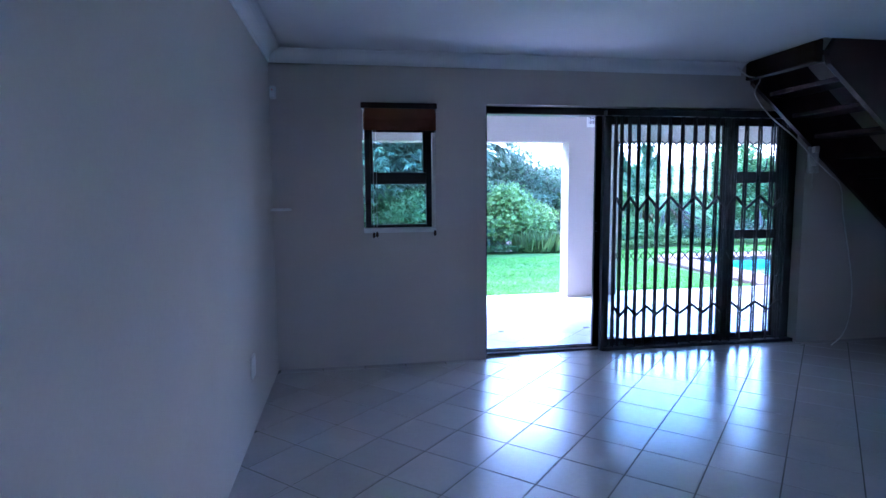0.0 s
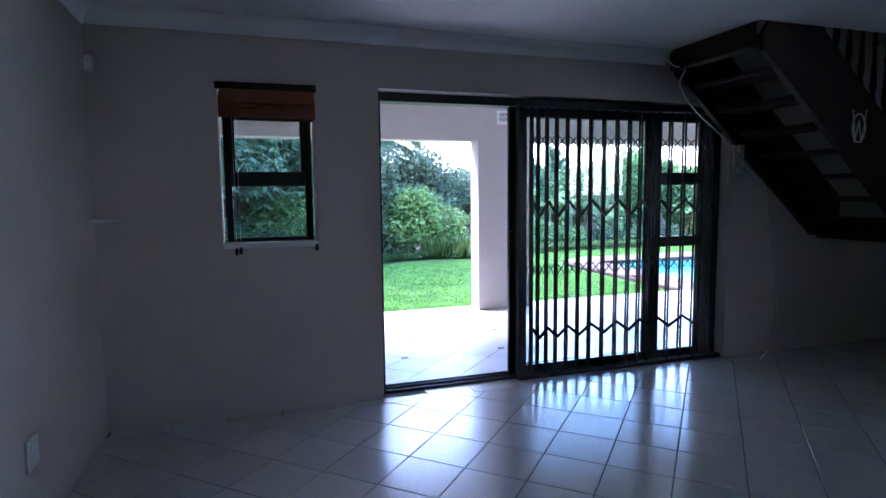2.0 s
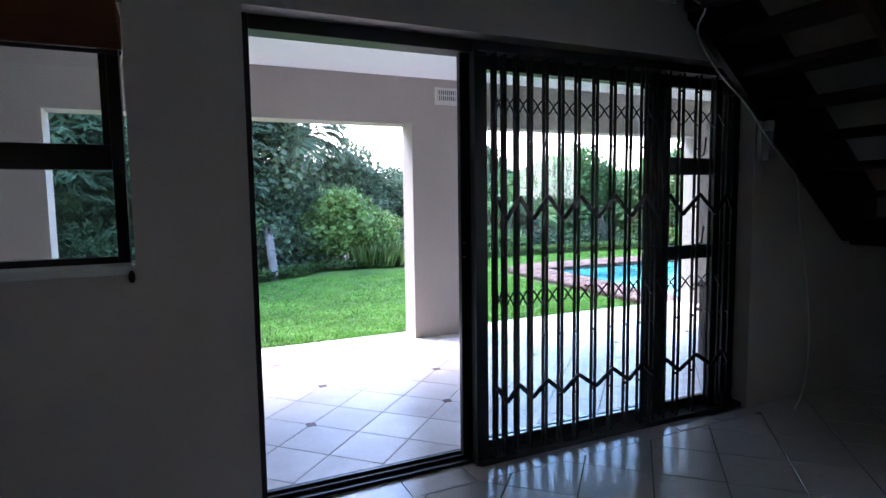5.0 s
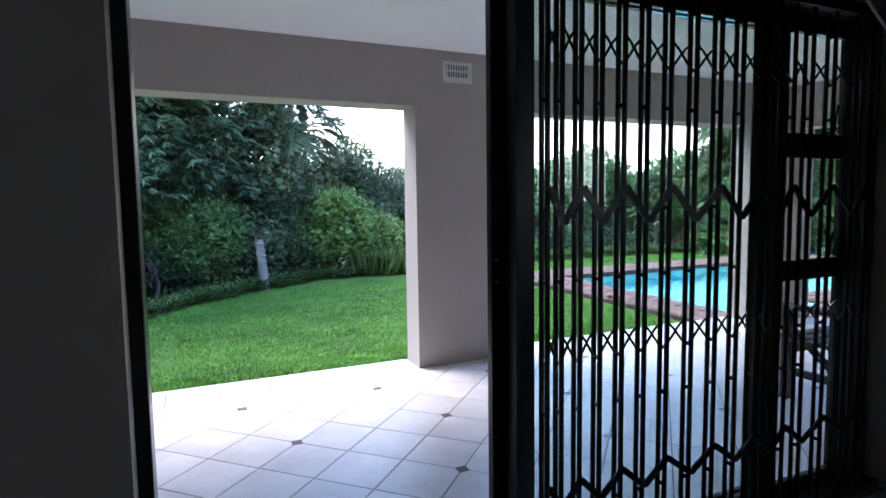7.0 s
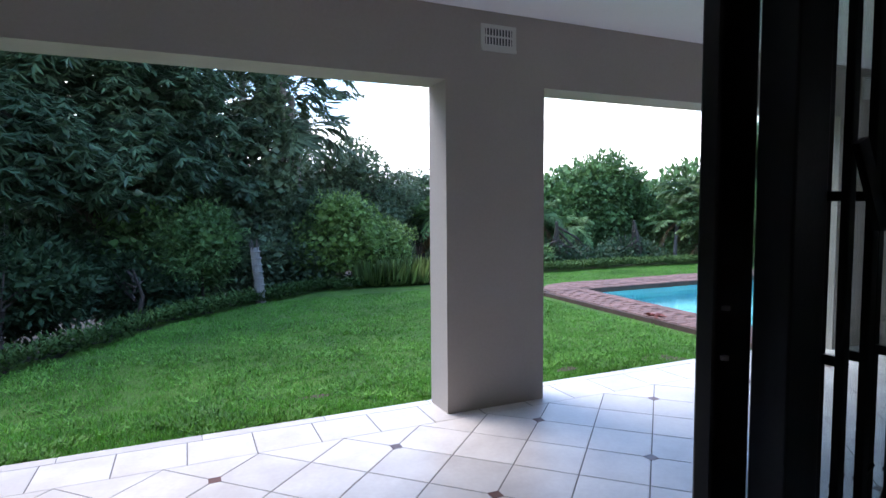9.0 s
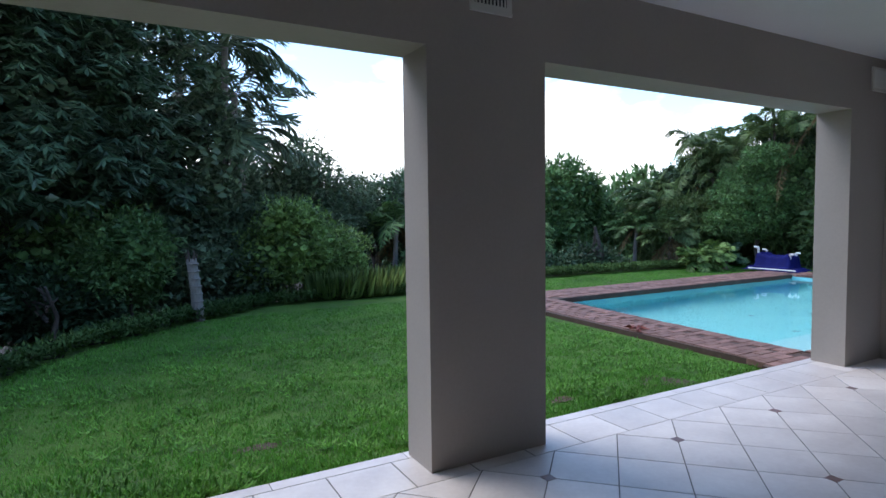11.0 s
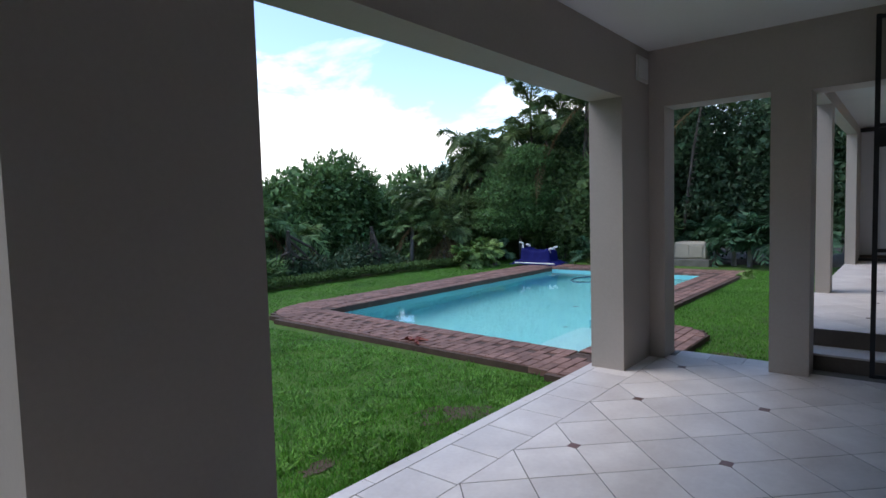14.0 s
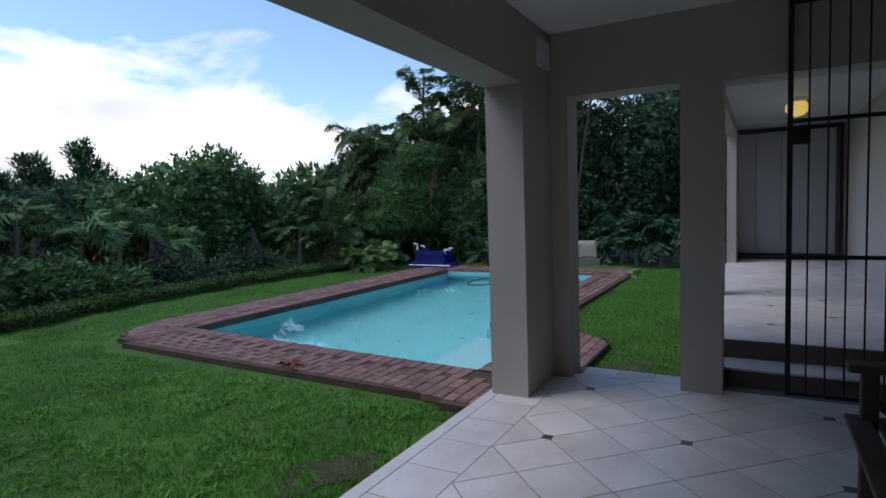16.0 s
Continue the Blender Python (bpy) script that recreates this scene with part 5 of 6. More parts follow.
    for x, y, z, m, r in ((10.1, 10.2, zw + 0.004, M_BARK, 0.05), (9.5, 9.2, zw + 0.004, M_BARK, 0.05), (11.0, 9.8, zw + 0.004, M_BARK, 0.06), (9.1, 9.8, zw + 0.004, M_BARK, 0.04)):
        lf = thing("fallen_leaf", "small dark leaf floating on the pool", "leaf", (x, y, z), "leaves on the water")
        v, f = leaf_mesh(np.array([[x, y, z]]), unit(np.array([[1.0, random.uniform(-1, 1), 0]])), unit(np.array([[random.uniform(-0.2, 0.2), 1.0, 0]])), 2.4 * r, r, 0.02)
        mesh_np("blade", v, f, m, lf)
    red = thing("dry_leaves", "curled dry red leaves lying on the brick surround", "leaf", (7.53, 10.03, zt))
    k = 9
    ang = np.linspace(0, 5.6, k)
    v, f = leaf_mesh(np.tile([[7.53, 10.03, zt + 0.012]], (k, 1)) + 0.03 * RNG.normal(size=(k, 3)) * np.array([[1, 1, 0.2]]), unit(np.stack([np.cos(ang), np.sin(ang), 0.35 + 0 * ang], 1)), unit(np.stack([-np.sin(ang), np.cos(ang), 0.2 + 0 * ang], 1)), 0.15, 0.06, 0.3)
    mesh_np("blade", v, f, M_LEAF_RED, red)


def poolside_things():
    # blue tarpaulin over a frame of white tubes
    b = thing("pool_cover_stand", "royal blue pool cover heaped over a white tube frame", "pool cover", (16.3, 13.5, -0.24))
    z = -0.235
    for x, y, h in ((16.22, 13.89, 0.58), (16.52, 13.10, 0.45), (16.22, 13.08, 0.43), (16.54, 13.87, 0.50)):
        bm = bmesh.new()
        tube(bm, [(x, y, z), (x, y, z + h)], 0.028, 10)
        tube(bm, [(x, y, z + h), (x - 0.02, y + (-0.10 if y < 13.22 else 0.10), z + h + 0.01)], 0.027, 10)
        lay(part("tube", bm, M_WHITE), b)
    nx, ny = 34, 60
    xs, ys = np.linspace(15.96, 16.82, nx), np.linspace(12.77, 14.22, ny)
    X, Y = np.meshgrid(xs, ys, indexing="ij")
    prof = np.interp(Y, [12.77, 12.84, 13.02, 13.06, 13.14, 13.32, 13.52, 13.72, 13.84, 13.92, 13.96, 14.14, 14.22], [0.01, 0.07, 0.09, 0.36, 0.42, 0.37, 0.36, 0.38, 0.44, 0.42, 0.12, 0.07, 0.01])
    fall = np.interp(X, [15.96, 16.02, 16.14, 16.18, 16.60, 16.64, 16.76, 16.82], [0.02, 0.2, 0.25, 1.0, 1.0, 0.25, 0.2, 0.02])
    Z = z + 0.01 + prof * fall + 0.014 * np.sin(Y * 31 + X * 13) * fall + 0.010 * np.sin(Y * 67 - X * 21) * fall
    v = np.stack([X, Y, Z], -1).reshape(-1, 3)
    f = np.array([(i * ny + j, (i + 1) * ny + j, (i + 1) * ny + j + 1, i * ny + j + 1) for i in range(nx - 1) for j in range(ny - 1)])
    c = mesh_np("cover_sheet", v, f, M_BLUE, b, "folded royal blue sheet")
    for p in c.data.polygons:
        p.use_smooth = True
    bm = bmesh.new()
    tube(bm, [(16.00, 12.82, z + 0.05), (16.00, 14.02, z + 0.05)], 0.02, 8)
    lay(part("base_tube", bm, M_WHITE), b)
    # beige pump housing
    p = thing("pump_housing", "beige fibreglass pool pump housing on a concrete plinth", "pump box", (18.2, 10.0, -0.29))
    lay(part("plinth", boxes([(17.80, 9.52, -0.34, 18.62, 10.50, -0.12)], 0.02), M_STONE, None, "grey concrete plinth"), p)
    bm = bmesh.new()
    box(bm, 17.86, 9.60, -0.118, 18.54, 10.42, 0.31, 0.05)
    for v in bm.verts:
        s = 1 - 0.09 * (v.co.z + 0.118) / 0.43
        v.co.x, v.co.y = 18.2 + (v.co.x - 18.2) * s, 10.01 + (v.co.y - 10.01) * s
    lay(part("cover", bm, M_PUMP), p)
    lay(part("door_panel", boxes([(17.855, 9.70, -0.07, 17.875, 9.98, 0.22)], 0.008), M_PUMP), p)
    for y in (9.64, 10.04, 10.38):
        lay(part("door_rib", boxes([(17.862, y - 0.012, -0.10, 17.885, y + 0.012, 0.24)], 0.004), M_PUMP), p)
    # stone bird bath
    s = thing("bird_bath", "weathered stone bird bath on a pedestal", "bird bath", (16.1, 14.75, -0.29))
    bm = bmesh.new()
    lathe(bm, [(0.11, 0), (0.11, 0.04), (0.06, 0.07), (0.045, 0.20), (0.05, 0.36), (0.08, 0.40)], (16.1, 14.75, -0.32), 14)
    lay(part("pedestal", bm, M_STONE), s)
    bm = bmesh.new()
    lathe(bm, [(0.07, 0.401), (0.15, 0.44), (0.165, 0.475), (0.145, 0.48), (0.06, 0.44)], (16.1, 14.75, -0.32), 18)
    lay(part("bowl", bm, M_STONE), s)


def garden():
    gz = ground_z
    # the great dark tree with hanging compound leaves
    lobes = [(0.4, 15.6, 3.1, 1.9, 1.4, 1.4), (-1.8, 15.0, 3.2, 2.0, 1.6, 1.7), (1.5, 16.1, 2.6, 1.3, 1.1, 1.2), (0.8, 14.8, 2.0, 1.1, 0.8, 0.7), (-0.6, 14.4, 4.6, 1.9, 1.4, 1.2), (1.5, 15.9, 4.3, 1.5, 1.2, 1.2), (-4.0, 13.6, 3.2, 2.2, 1.6, 1.9), (-0.9, 13.7, 2.3, 1.4, 0.9, 0.9), (-2.9, 12.6, 2.4, 1.3, 1.0, 1.2), (2.2, 16.4, 1.8, 0.9, 0.8, 0.7), (0.6, 15.2, 5.5, 1.8, 1.4, 0.8), (-2.6, 14.0, 5.4, 2.2, 1.6, 1.2)]
    grow("broadleaf_tree", "large dark tree with drooping clusters of long leaves", "tree", (0.4, 16.2, gz(0.4, 16.2)), 3.6, lobes, M_LEAF_GLOSSY, 17000, (0.205, 0.050), 8, 0.75, 0.24, 22, shell=0.34, cluster=0.34, inner=0.7, per_head=14, whorl=True, fill=9000)
    # filling under it; dark leaves at x < 1 paint in the crown's shade
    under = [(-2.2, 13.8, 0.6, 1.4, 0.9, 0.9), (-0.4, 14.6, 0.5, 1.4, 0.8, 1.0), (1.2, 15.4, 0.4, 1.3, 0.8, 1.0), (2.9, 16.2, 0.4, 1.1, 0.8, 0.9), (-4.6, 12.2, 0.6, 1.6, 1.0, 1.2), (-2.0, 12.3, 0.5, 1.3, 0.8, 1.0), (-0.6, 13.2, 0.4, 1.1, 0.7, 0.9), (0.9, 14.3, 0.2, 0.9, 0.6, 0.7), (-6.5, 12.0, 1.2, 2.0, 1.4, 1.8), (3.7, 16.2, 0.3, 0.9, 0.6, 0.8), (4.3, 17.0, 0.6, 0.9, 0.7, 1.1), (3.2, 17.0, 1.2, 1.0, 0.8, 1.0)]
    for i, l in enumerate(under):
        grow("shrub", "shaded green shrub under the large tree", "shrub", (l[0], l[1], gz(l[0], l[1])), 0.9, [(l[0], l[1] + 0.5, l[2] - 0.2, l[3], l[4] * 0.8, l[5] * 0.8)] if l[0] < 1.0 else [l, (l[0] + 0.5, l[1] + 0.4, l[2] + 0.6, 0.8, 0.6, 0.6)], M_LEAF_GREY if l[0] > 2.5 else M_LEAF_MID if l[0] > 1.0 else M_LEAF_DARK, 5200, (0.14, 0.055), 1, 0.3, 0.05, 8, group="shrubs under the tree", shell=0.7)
    grow("shrub", "mid green small-leaved shrub beside the palm stump", "shrub", (1.9, 14.9, gz(1.9, 14.9)), 1.2, [(1.9, 14.9, 0.75, 0.7, 0.5, 0.55), (1.5, 14.8, 0.35, 0.5, 0.4, 0.4)], M_LEAF_MID, 4200, (0.09, 0.04), 1, 0.2, 0.03, 8, cluster=0.14)
    for x, y, z, r in ((-4.4, 17.0, 1.0, 1.9), (-1.6, 18.2, 0.9, 1.8), (1.2, 18.6, 0.8, 1.7)):
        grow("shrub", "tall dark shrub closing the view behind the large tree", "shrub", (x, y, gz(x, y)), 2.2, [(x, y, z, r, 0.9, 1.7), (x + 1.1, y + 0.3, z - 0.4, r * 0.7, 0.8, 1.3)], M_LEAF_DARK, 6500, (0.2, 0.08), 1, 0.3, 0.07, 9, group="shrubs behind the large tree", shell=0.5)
    # cut palm trunk
    st = thing("palm_stump", "pale ringed trunk of a cut palm", "palm stump", (2.78, 14.3, gz(2.78, 14.3)))
    bm = bmesh.new()
    zb = gz(2.78, 14.3)
    tube(bm, [(2.80, 14.3, zb - 0.05), (2.77, 14.3, zb + 0.4), (2.72, 14.31, zb + 0.95)], 0.088, 12, 0.075)
    for k in range(8):
        lathe(bm, [(0.088, 0), (0.094, 0.012), (0.088, 0.024)], (2.80 - 0.09 * (k / 9) ** 1.2, 14.3, zb + 0.06 + 0.115 * k), 12)
    lay(part("trunk", bm, M_PALMBARK), st)
    bm = bmesh.new()
    for a in range(6):
        c, s = math.cos(a * 1.05), math.sin(a * 1.05)
        tube(bm, [(2.72 + 0.06 * c, 14.31 + 0.06 * s, zb + 0.91), (2.72 + 0.085 * c, 14.31 + 0.085 * s, zb + 1.05 + 0.03 * (a % 3))], 0.018, 5, 0.005)
    lay(part("frond_stubs", bm, M_BARK), st)
    # feather palm behind the tree, its fronds hanging out against the sky
    for x, y, top, n, L in ((3.6, 17.0, 4.6, 24, 1.9), (3.8, 17.3, 3.8, 20, 1.9), (3.9, 17.1, 3.0, 18, 1.8), (2.8, 17.3, 5.1, 20, 1.8)):
        zb = gz(x, y)
        palm((x, y, zb), top - zb, n, L, M_LEAF_GREY, "tall feather palm with long drooping grey-green fronds", (0.1, -0.1), 0.09, 0.5, 0.020, "feather palms beside the large tree", up=(-0.1, 1.2), droop=(0.3, 0.75), leaflets=26)
    grow("shrub", "tall grey-green shrub filling the space under the palm", "shrub", (3.6, 17.8, gz(3.6, 17.8)), 2.6, [(3.3, 16.3, 2.1, 0.7, 0.5, 1.2), (3.3, 16.5, 3.4, 0.5, 0.4, 0.9), (4.3, 18.0, 1.7, 0.9, 0.7, 1.1), (2.6, 17.0, 2.8, 0.8, 0.7, 1.1)], M_LEAF_GREY, 5200, (0.15, 0.04), 1, 0.4, 0.07, 22, shell=0.8, cluster=0.2)
    # grey shrub with bare branches
    grow("shrub", "grey-green open shrub with bare twisting branches", "shrub", (5.6, 18.2, gz(5.6, 18.2)), 2.8, [(5.5, 18.2, 2.2, 1.0, 0.8, 1.0), (6.5, 18.6, 1.7, 1.0, 0.7, 0.8), (4.8, 18.0, 1.8, 0.8, 0.6, 1.0), (5.6, 17.8, 1.0, 1.2, 0.6, 0.8)], M_LEAF_GREY, 8500, (0.12, 0.03), 1, 0.3, 0.07, 26, shell=0.8)
    grow("shrub", "rounded light green shrub at the edge of the lawn", "shrub", (4.9, 15.9, gz(4.9, 15.9)), 1.3, [(4.9, 15.9, 0.6, 1.0, 0.7, 0.8), (4.6, 15.8, 1.2, 0.6, 0.5, 0.5), (5.6, 16.1, 0.5, 0.7, 0.6, 0.6), (4.1, 16.0, 0.45, 0.6, 0.5, 0.7)], M_LEAF_LIGHT, 9000, (0.085, 0.035), 1, 0.1, 0.04, 10, shell=0.5, cluster=0.13)
    tuft = thing("ornamental_grass", "tuft of long arching light green grass", "grass", (5.85, 15.5, gz(5.85, 15.5)))
    m = 1500
    ang, rad = RNG.random(m) * 6.283, 0.95 * RNG.random(m) ** 0.5
    pts = np.stack([5.85 + rad * np.cos(ang), 15.5 + 0.4 * rad * np.sin(ang), np.full(m, gz(5.85, 15.5))], 1)
    turn = ang + 0.9 * RNG.normal(size=m)
    way = unit(np.stack([np.cos(turn) * 0.8, np.sin(turn) * 0.8, 0.25 + 0.65 * RNG.random(m)], 1))
    a, _ = frames(way)
    v, f = leaf_mesh(pts, way, a, 0.24 + 0.34 * RNG.random(m), 0.016, 0.6)
    mesh_np("blades", v, f, M_TUFT, tuft)
    # middle distance, seen past the pool
    mids = [
        ((7.9, 19.5), 2.2, [(7.9, 19.5, 1.3, 1.4, 0.9, 1.0), (8.6, 19.8, 0.5, 1.0, 0.8, 0.8)], M_LEAF_DARK, 6000, (0.13, 0.06), "dark green shrub in the shade beyond the lawn"),
        ((13.4, 20.5), 3.0, [(14.2, 20.5, 1.7, 1.5, 1.2, 1.2), (12.6, 20.4, 1.2, 1.2, 1.0, 1.1), (15.7, 20.6, 1.9, 1.5, 1.0, 1.3), (13.4, 19.9, 0.3, 1.8, 0.9, 1.0), (16.6, 20.2, 0.9, 1.2, 0.9, 1.1), (14.9, 20.0, 0.6, 1.2, 0.9, 1.0)], M_LEAF_MID, 22000, (0.17, 0.085), "broad dense tree with round mid-green leaf clusters"),
        ((16.6, 21.5), 2.8, [(16.6, 21.5, 1.4, 1.4, 1.0, 1.1), (17.8, 21.0, 1.1, 1.2, 1.0, 1.1)], M_LEAF_MID, 8000, (0.14, 0.06), "dense green tree beyond the lawn"),
        ((10.6, 21.5), 3.4, [(10.6, 21.5, 1.2, 1.0, 0.8, 0.8), (11.6, 21.8, 1.5, 0.9, 0.7, 0.7), (9.6, 21.2, 0.9, 0.9, 0.8, 0.8), (12.6, 21.8, 1.7, 0.9, 0.7, 0.7), (11.2, 21.2, 0.7, 1.2, 0.9, 0.9)], M_LEAF_BLUE, 9000, (0.13, 0.045), "tall uneven blue-green tree against the sky"),
        ((8.8, 17.4), 1.4, [(8.8, 17.4, -0.05, 1.1, 0.7, 0.7), (9.9, 17.3, -0.25, 0.9, 0.6, 0.6)], M_LEAF_MID, 5500, (0.16, 0.05), "grey-green leafy shrub at the lawn's edge"),
        ((11.2, 17.4), 1.3, [(11.2, 17.6, -0.3, 1.1, 0.7, 0.6), (12.4, 17.5, -0.35, 0.9, 0.6, 0.5)], M_LEAF_DARK, 5500, (0.12, 0.05), "dark shrub at the lawn's edge"),
        ((14.0, 17.3), 1.3, [(14.0, 17.6, -0.3, 1.2, 0.7, 0.6)], M_LEAF_DARK, 4500, (0.12, 0.05), "dark shrub at the lawn's edge"),
    ]
    for (x, y), h, lobes, mat, n, lf, label in mids:
        grow("tree" if h > 2 else "shrub", label, "tree" if h > 2 else "shrub", (x, y, gz(x, y)), h, lobes, mat, n, lf, 1, 0.2, 0.10, 9, shell=0.55, cluster=0.22)
    for x, y, h, L in ((9.2, 19.0, 1.9, 1.7), (10.2, 18.6, 1.5, 1.5), (7.9, 18.4, 1.8, 1.6), (11.3, 19.0, 1.7, 1.6), (12.4, 18.9, 1.3, 1.4), (16.4, 18.2, 1.5, 1.6)):
        palm((x, y, gz(x, y)), h, 17, L, M_LEAF_MID, "low feather palm in the shaded garden bed", (0.1, 0), 0.07, 0.34, 0.04, "low palms in the garden bed", dry=3, leaflets=26)
    for x, y, top, lean in ((11.0, 22.4, 2.55, -0.9), (12.2, 22.8, 2.75, -0.8), (13.3, 22.6, 3.2, -0.7)):
        wispy_tree((x, y, gz(x, y)), top, lean)
    # palms and clipped tree beyond the pool's far end
    for x, y, top, L, s in ((18.2, 19.2, 0.9, 1.3, 3), (18.4, 18.2, 1.6, 1.35, 4), (18.6, 17.2, 2.4, 1.4, 5), (18.6, 16.1, 3.2, 1.5, 5), (18.8, 14.9, 4.0, 1.6, 5), (18.9, 13.6, 4.4, 1.7, 4), (19.2, 12.2, 4.4, 1.7, 3), (19.3, 10.9, 4.0, 1.7, 3), (17.6, 17.4, 0.7, 1.3, 3)):
        zb = gz(16.9, y)
        palm((x, y, zb), top + 0.25 - zb, 10, L * 1.6, M_PALM, "clump of slender feather palms beyond the pool", (0, 0), 0.04, 0.36, 0.02, "palms beyond the pool", stems=s, dry=2, leaflets=46, up=(0.55, 1.4), droop=(0.6, 1.0))
    for x, y, z, r in ((19.4, 17.6, 0.8, 1.2), (19.4, 16.2, 1.4, 1.3), (19.6, 14.9, 1.9, 1.4), (19.7, 13.4, 2.2, 1.5)):
        grow("tall_shrub", "tall dark shrub standing behind the palms", "shrub", (x, y, gz(16.9, y)), z + 0.5, [(x, y, z, r * 0.8, r, r * 0.9), (x, y + 0.4, z - 1.2, r * 0.8, r, r)], M_LEAF_MID, 8000, (0.22, 0.035), 1, 0.3, 0.07, 8, group="shrubs behind the palms", shell=0.6)
    for x, y, z, r in ((18.6, 16.0, 1.4, 1.3), (18.9, 14.4, 1.9, 1.3), (18.9, 12.8, 1.6, 1.3), (17.6, 17.2, 0.8, 1.1), (18.2, 11.4, 0.7, 0.9)):
        grow("shrub", "tall mid-green shrub filling the gaps between the palms", "shrub", (x, y, gz(16.9, y)), z, [(x, y, z, r * 0.8, r, r * 0.9), (x - 0.3, y + 0.5, z - 0.8, r * 0.7, r * 0.8, r * 0.8)], M_PALM, 9000, (0.2, 0.04), 1, 0.4, 0.06, 8, group="shrubs among the palms", shell=0.6)
    palm((15.9, 16.4, gz(15.9, 16.4)), 0.9, 22, 1.5, M_PALM, "low spreading palm with yellowing fronds", (0, 0), 0.06, 0.36, 0.04, dry=10, leaflets=30)
    grow("clipped_tree", "rounded dense clipped tree beyond the pool", "tree", (17.7, 14.8, gz(17.7, 14.8)), 1.6, [(17.8, 15.1, 1.6, 1.0, 1.3, 1.0), (17.8, 14.6, 2.65, 0.75, 0.8, 0.55), (17.6, 15.3, 0.95, 0.9, 1.05, 0.55)], M_LEAF_MID, 20000, (0.085, 0.045), 1, 0.1, 0.09, 12, shell=0.3)
    for x, y, n in ((15.3, 15.1, 26), (15.9, 14.9, 24), (17.0, 12.2, 16), (16.8, 15.2, 14)):
        palm((x, y, gz(x, y)), 0.35, n, 1.0, M_LEAF_LIGHT if n > 20 else M_LEAF_BLUE, "low clump of arching fern-like fronds", (0, 0), 0.05, 0.26, 0.045, "low fronds by the pool", leaflets=22)
    back = [((20.6, 15.0), 4.2, 2.6), ((20.8, 11.8), 4.4, 2.6), ((20.9, 8.6), 4.6, 2.6), ((20.6, 5.6), 4.2, 2.4), ((19.6, 18.4), 3.0, 2.2)]
    for (x, y), h, r in back:
        grow("broadleaf_tree", "tall dark tree closing the garden behind the pool", "tree", (x, y, gz(16.9, y)), h, [(x, y, h * 0.55, r * 0.8, r * 0.75, h * 0.42), (x - 0.7, y + 0.8, h * 0.3, r * 0.6, r * 0.6, h * 0.3), (x - 0.5, y - 0.8, h * 0.72, r * 0.6, r * 0.6, h * 0.3)], M_LEAF_DARK, 26000, (0.14, 0.055), 1, 0.3, 0.16, 10, group="trees behind the pool", shell=0.5, cluster=0.28)
    # big split-leaf plants beside the pump housing
    for x, y, n, L in ((18.9, 9.6, 30, 1.3), (18.2, 8.7, 34, 1.35), (18.0, 7.6, 30, 1.25), (19.8, 11.2, 22, 1.2), (18.4, 9.1, 24, 1.0), (18.1, 8.1, 24, 1.0), (19.4, 10.4, 22, 1.2)):
        palm((x, y, -0.3), 0.7, n, L, M_LEAF_BLUE, "big split-leaf philodendron with deeply cut glossy leaves", (0, 0), 0.06, 0.36, 0.07, "split-leaf plants", leaflets=15, up=(0.1, 1.2), droop=(0.3, 0.7))
    palm((15.7, 8.3, -0.3), 0.06, 14, 0.32, M_LEAF_LIGHT, "small young fern-like plant at the corner of the paving", (0, 0), 0.03, 0.14, 0.04, leaflets=12)
    # ground cover along the lawn's edge
    n = 44000
    x = RNG.random(n) * 24 - 5.0
    ey = np.array([edge_y(v) for v in x])
    y = ey - 0.06 + 0.06 * np.sin(x * 5.3) + np.abs(RNG.normal(size=n)) * 0.5
    z = np.array([gz(a, b) for a, b in zip(x, y)]) + 0.04 + 0.16 * RNG.random(n)
    d = unit(RNG.normal(size=(n, 3)) * np.array([[1, 1, 0.5]]) + np.array([[0, -0.3, 0.5]]))
    a, _ = frames(d)
    v, f = leaf_mesh(np.stack([x, y, z], 1), d, a, 0.05 + 0.045 * RNG.random(n), 0.035, 0.1)
    ob = mesh_np("ground_cover", v, f, M_COVER)
    tagged(ob, "low leafy ground cover along the edge of the lawn", "ground cover", kind="stuff")
    # woods in the distance
    far_lobes = []
    for k in range(46):
        ang = radians(-50 + 3.6 * k)
        r = 34 + 9 * random.random()
        far_lobes.append((8 + r * math.sin(ang), 10 + r * math.cos(ang), -0.3 + random.random() * 1.1, 3.6, 2.4, 2.5 + 1.0 * random.random()))
    p, d = on_lobes(far_lobes, 90000, 0.35)
    way = unit(d + 0.8 * RNG.normal(size=d.shape))
    a, _ = frames(way)
    v, f = leaf_mesh(p, way, a, 0.45 + 0.3 * RNG.random(len(p)), 0.32, 0.1)
    ob = mesh_np("distant_woods", v, f, M_LEAF_MID)
    tagged(ob, "band of dense green woods in the distance", "woods", kind="stuff")


BARE = [(5.80, 8.04, 0.44), (4.62, 8.10, 0.17), (8.9, 7.1, 0.40), (2.55, 8.55, 0.22)]


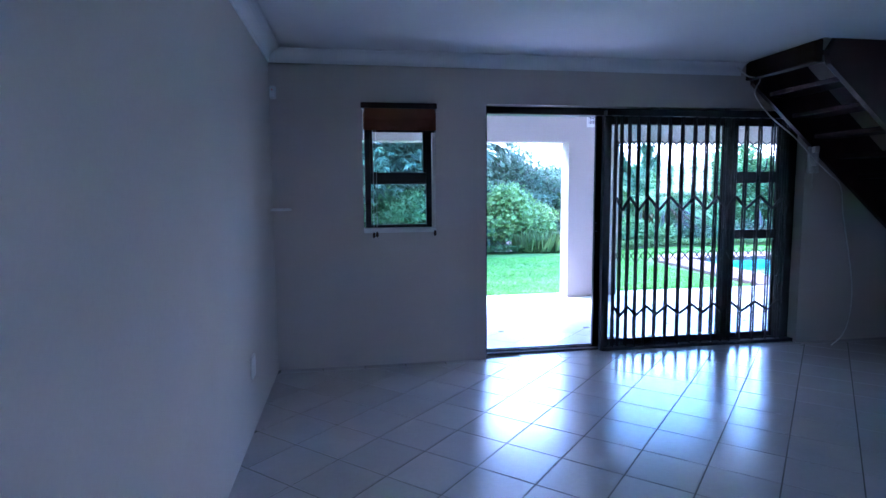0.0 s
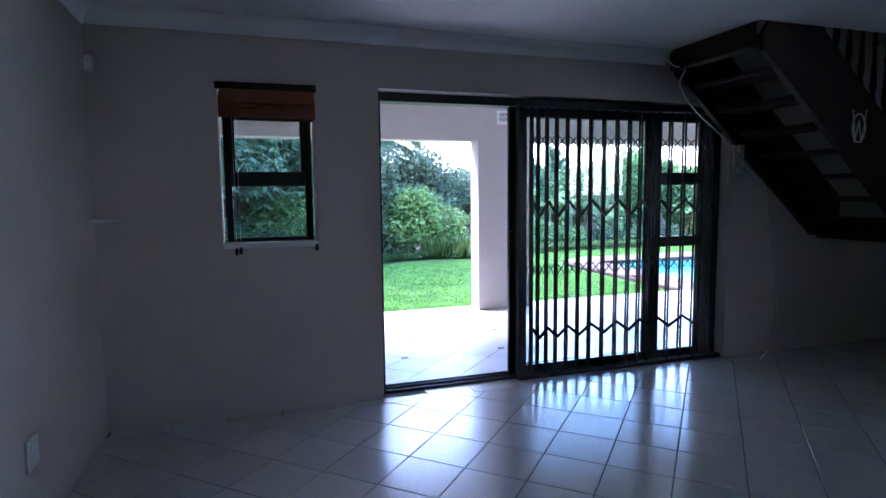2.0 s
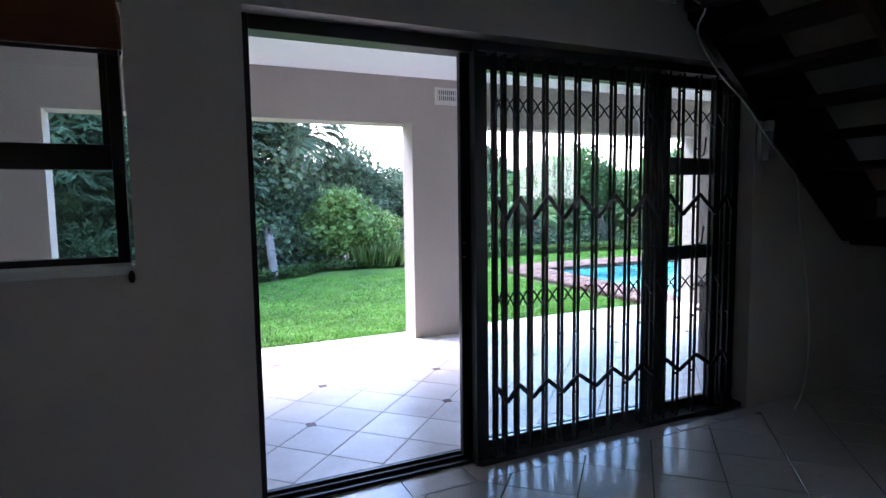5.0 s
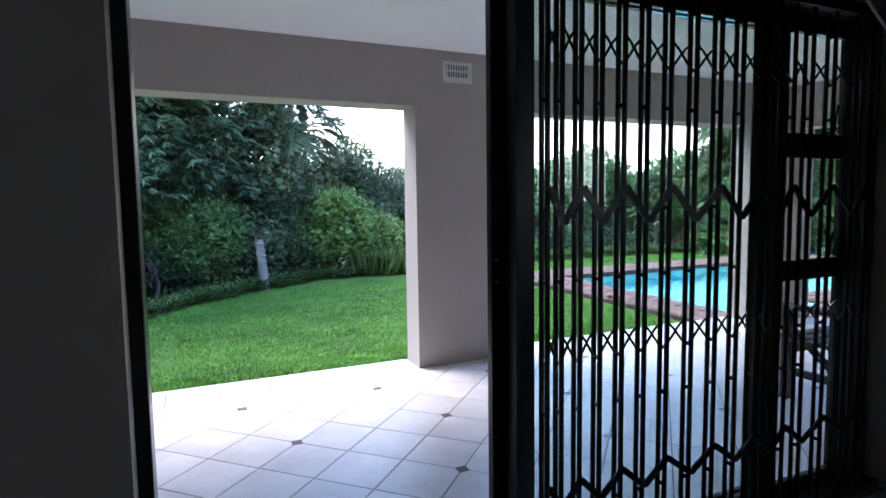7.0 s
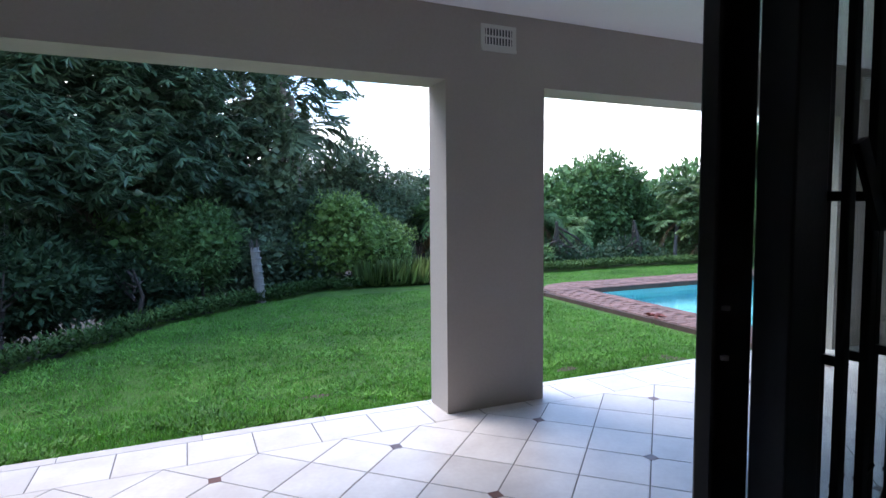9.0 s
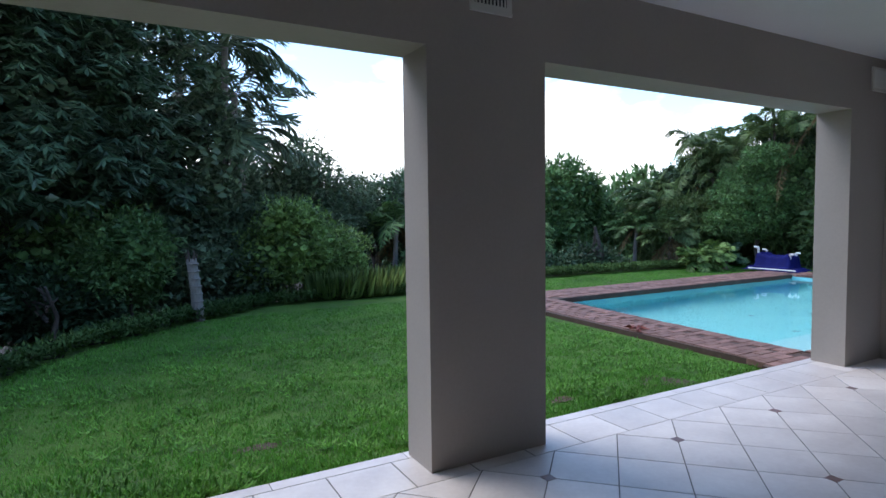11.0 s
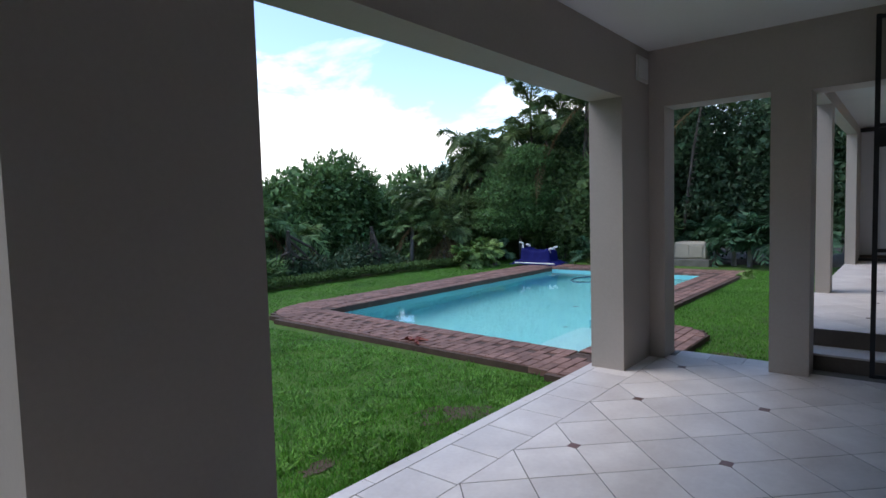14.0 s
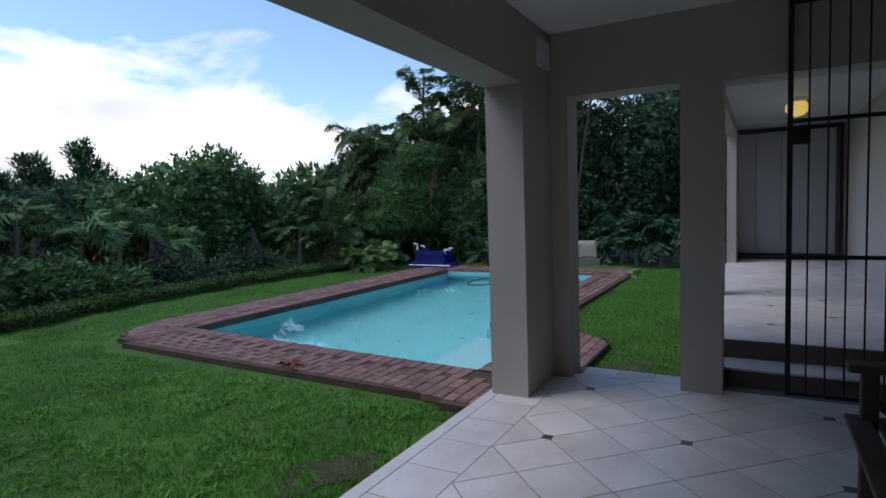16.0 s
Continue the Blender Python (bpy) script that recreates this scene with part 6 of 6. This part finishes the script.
def bare_patches():
    for a, b, r in BARE:
        bm = bmesh.new()
        ring = []
        for k in range(28):
            ang = 2 * math.pi * k / 28
            q = r * (0.72 + 0.5 * noise.noise(Vector((math.cos(ang) * 1.3 + a, math.sin(ang) * 1.3 + b, 0.3))) + 0.35 * noise.noise(Vector((math.cos(ang) * 4 + a, math.sin(ang) * 4 + b, 0.9))))
            x, y = a + q * math.cos(ang), b + 0.6 * q * math.sin(ang)
            ring.append(bm.verts.new((x, y, ground_z(x, y) + 0.005)))
        c = bm.verts.new((a, b, ground_z(a, b) + 0.006))
        for k in range(28):
            bm.faces.new((c, ring[k], ring[(k + 1) % 28]))
        structure("bare_soil", bm, M_EARTH, "worn patch of bare brown soil in the lawn", "soil")


def lawn_blades():
    n = 330000
    x = -4.0 + 13.0 * RNG.random(n)
    y = 7.72 + 6.6 * RNG.random(n) ** 1.5
    keep = np.array([edge_y(v) for v in x]) > y
    keep &= ~((x > 7.3) & (y > 7.7))
    x, y = x[keep], y[keep]
    for a, b, r in BARE:
        far = ((x - a) / r) ** 2 + ((y - b) / (0.6 * r)) ** 2
        keep = far > 1.5 * RNG.random(len(x)) ** 1.5 - 0.12
        keep |= RNG.random(len(x)) < 0.08
        x, y = x[keep], y[keep]
    z = np.array([ground_z(a, b) for a, b in zip(x, y)]) - 0.004
    lumps = np.array([0.85 + 0.6 * noise.noise(Vector((a * 3.7, b * 3.7, 0.0))) + 0.7 * noise.noise(Vector((a * 9.0, b * 9.0, 5.0))) for a, b in zip(x, y)])
    ob = blades("lawn_grass", "", np.stack([x, y, z], 1), 0.042 * np.clip(lumps, 0.35, 1.7), 0.009, M_BLADE, 1.5)
    tagged(ob, "short mown grass blades of the lawn", "grass")
    # coarser clumps of broad runners that stand a little proud
    n = 110000
    x, y = -2.5 + 10.0 * RNG.random(n), 7.75 + 4.5 * RNG.random(n) ** 1.6
    patch = np.array([noise.noise(Vector((a * 2.1, b * 2.1, 8.0))) + 0.6 * noise.noise(Vector((a * 6.5, b * 6.5, 2.0))) for a, b in zip(x, y)])
    keep = (patch > 0.45 * RNG.random(n)) & (np.array([edge_y(v) for v in x]) > y) & ~((x > 7.2) & (y > 7.7))
    for a, b, r in BARE:
        keep &= ((x - a) / r) ** 2 + ((y - b) / (0.6 * r)) ** 2 > 0.8
    x, y = x[keep], y[keep]
    p = np.stack([x, y, np.array([ground_z(a, b) for a, b in zip(x, y)]) + 0.012 + 0.018 * RNG.random(len(x))], 1)
    way = unit(RNG.normal(size=p.shape) * np.array([[1, 1, 0.25]]) + np.array([[0, 0, 0.45]]))
    a, _ = frames(way)
    v, f = leaf_mesh(p, way, a, 0.035 + 0.03 * RNG.random(len(p)), 0.013, 0.25)
    ob = mesh_np("lawn_runners", v, f, M_RUNNER)
    tagged(ob, "coarse broad-bladed clumps in the lawn", "grass", kind="stuff")
    n = 60000
    x, y = 8.3 + 9.0 * RNG.random(n), 6.45 + 2.1 * RNG.random(n)
    x2, y2 = 7.2 + 10.5 * RNG.random(n), 12.9 + 3.3 * RNG.random(n)
    x, y = np.r_[x, x2], np.r_[y, y2]
    keep = (np.array([edge_y(v) for v in x]) > y) & ~np.array([in_coping(a, b) or in_water(a, b) for a, b in zip(x, y)])
    x, y = x[keep], y[keep]
    z = np.array([ground_z(a, b) for a, b in zip(x, y)]) - 0.004
    ob = blades("lawn_grass", "", np.stack([x, y, z], 1), 0.034, 0.012, M_BLADE, 1.4)
    tagged(ob, "short mown grass blades round the pool", "grass")


make_ground()
bare_patches()
make_pool()
poolside_things()
garden()
lawn_blades()
lay_floors()
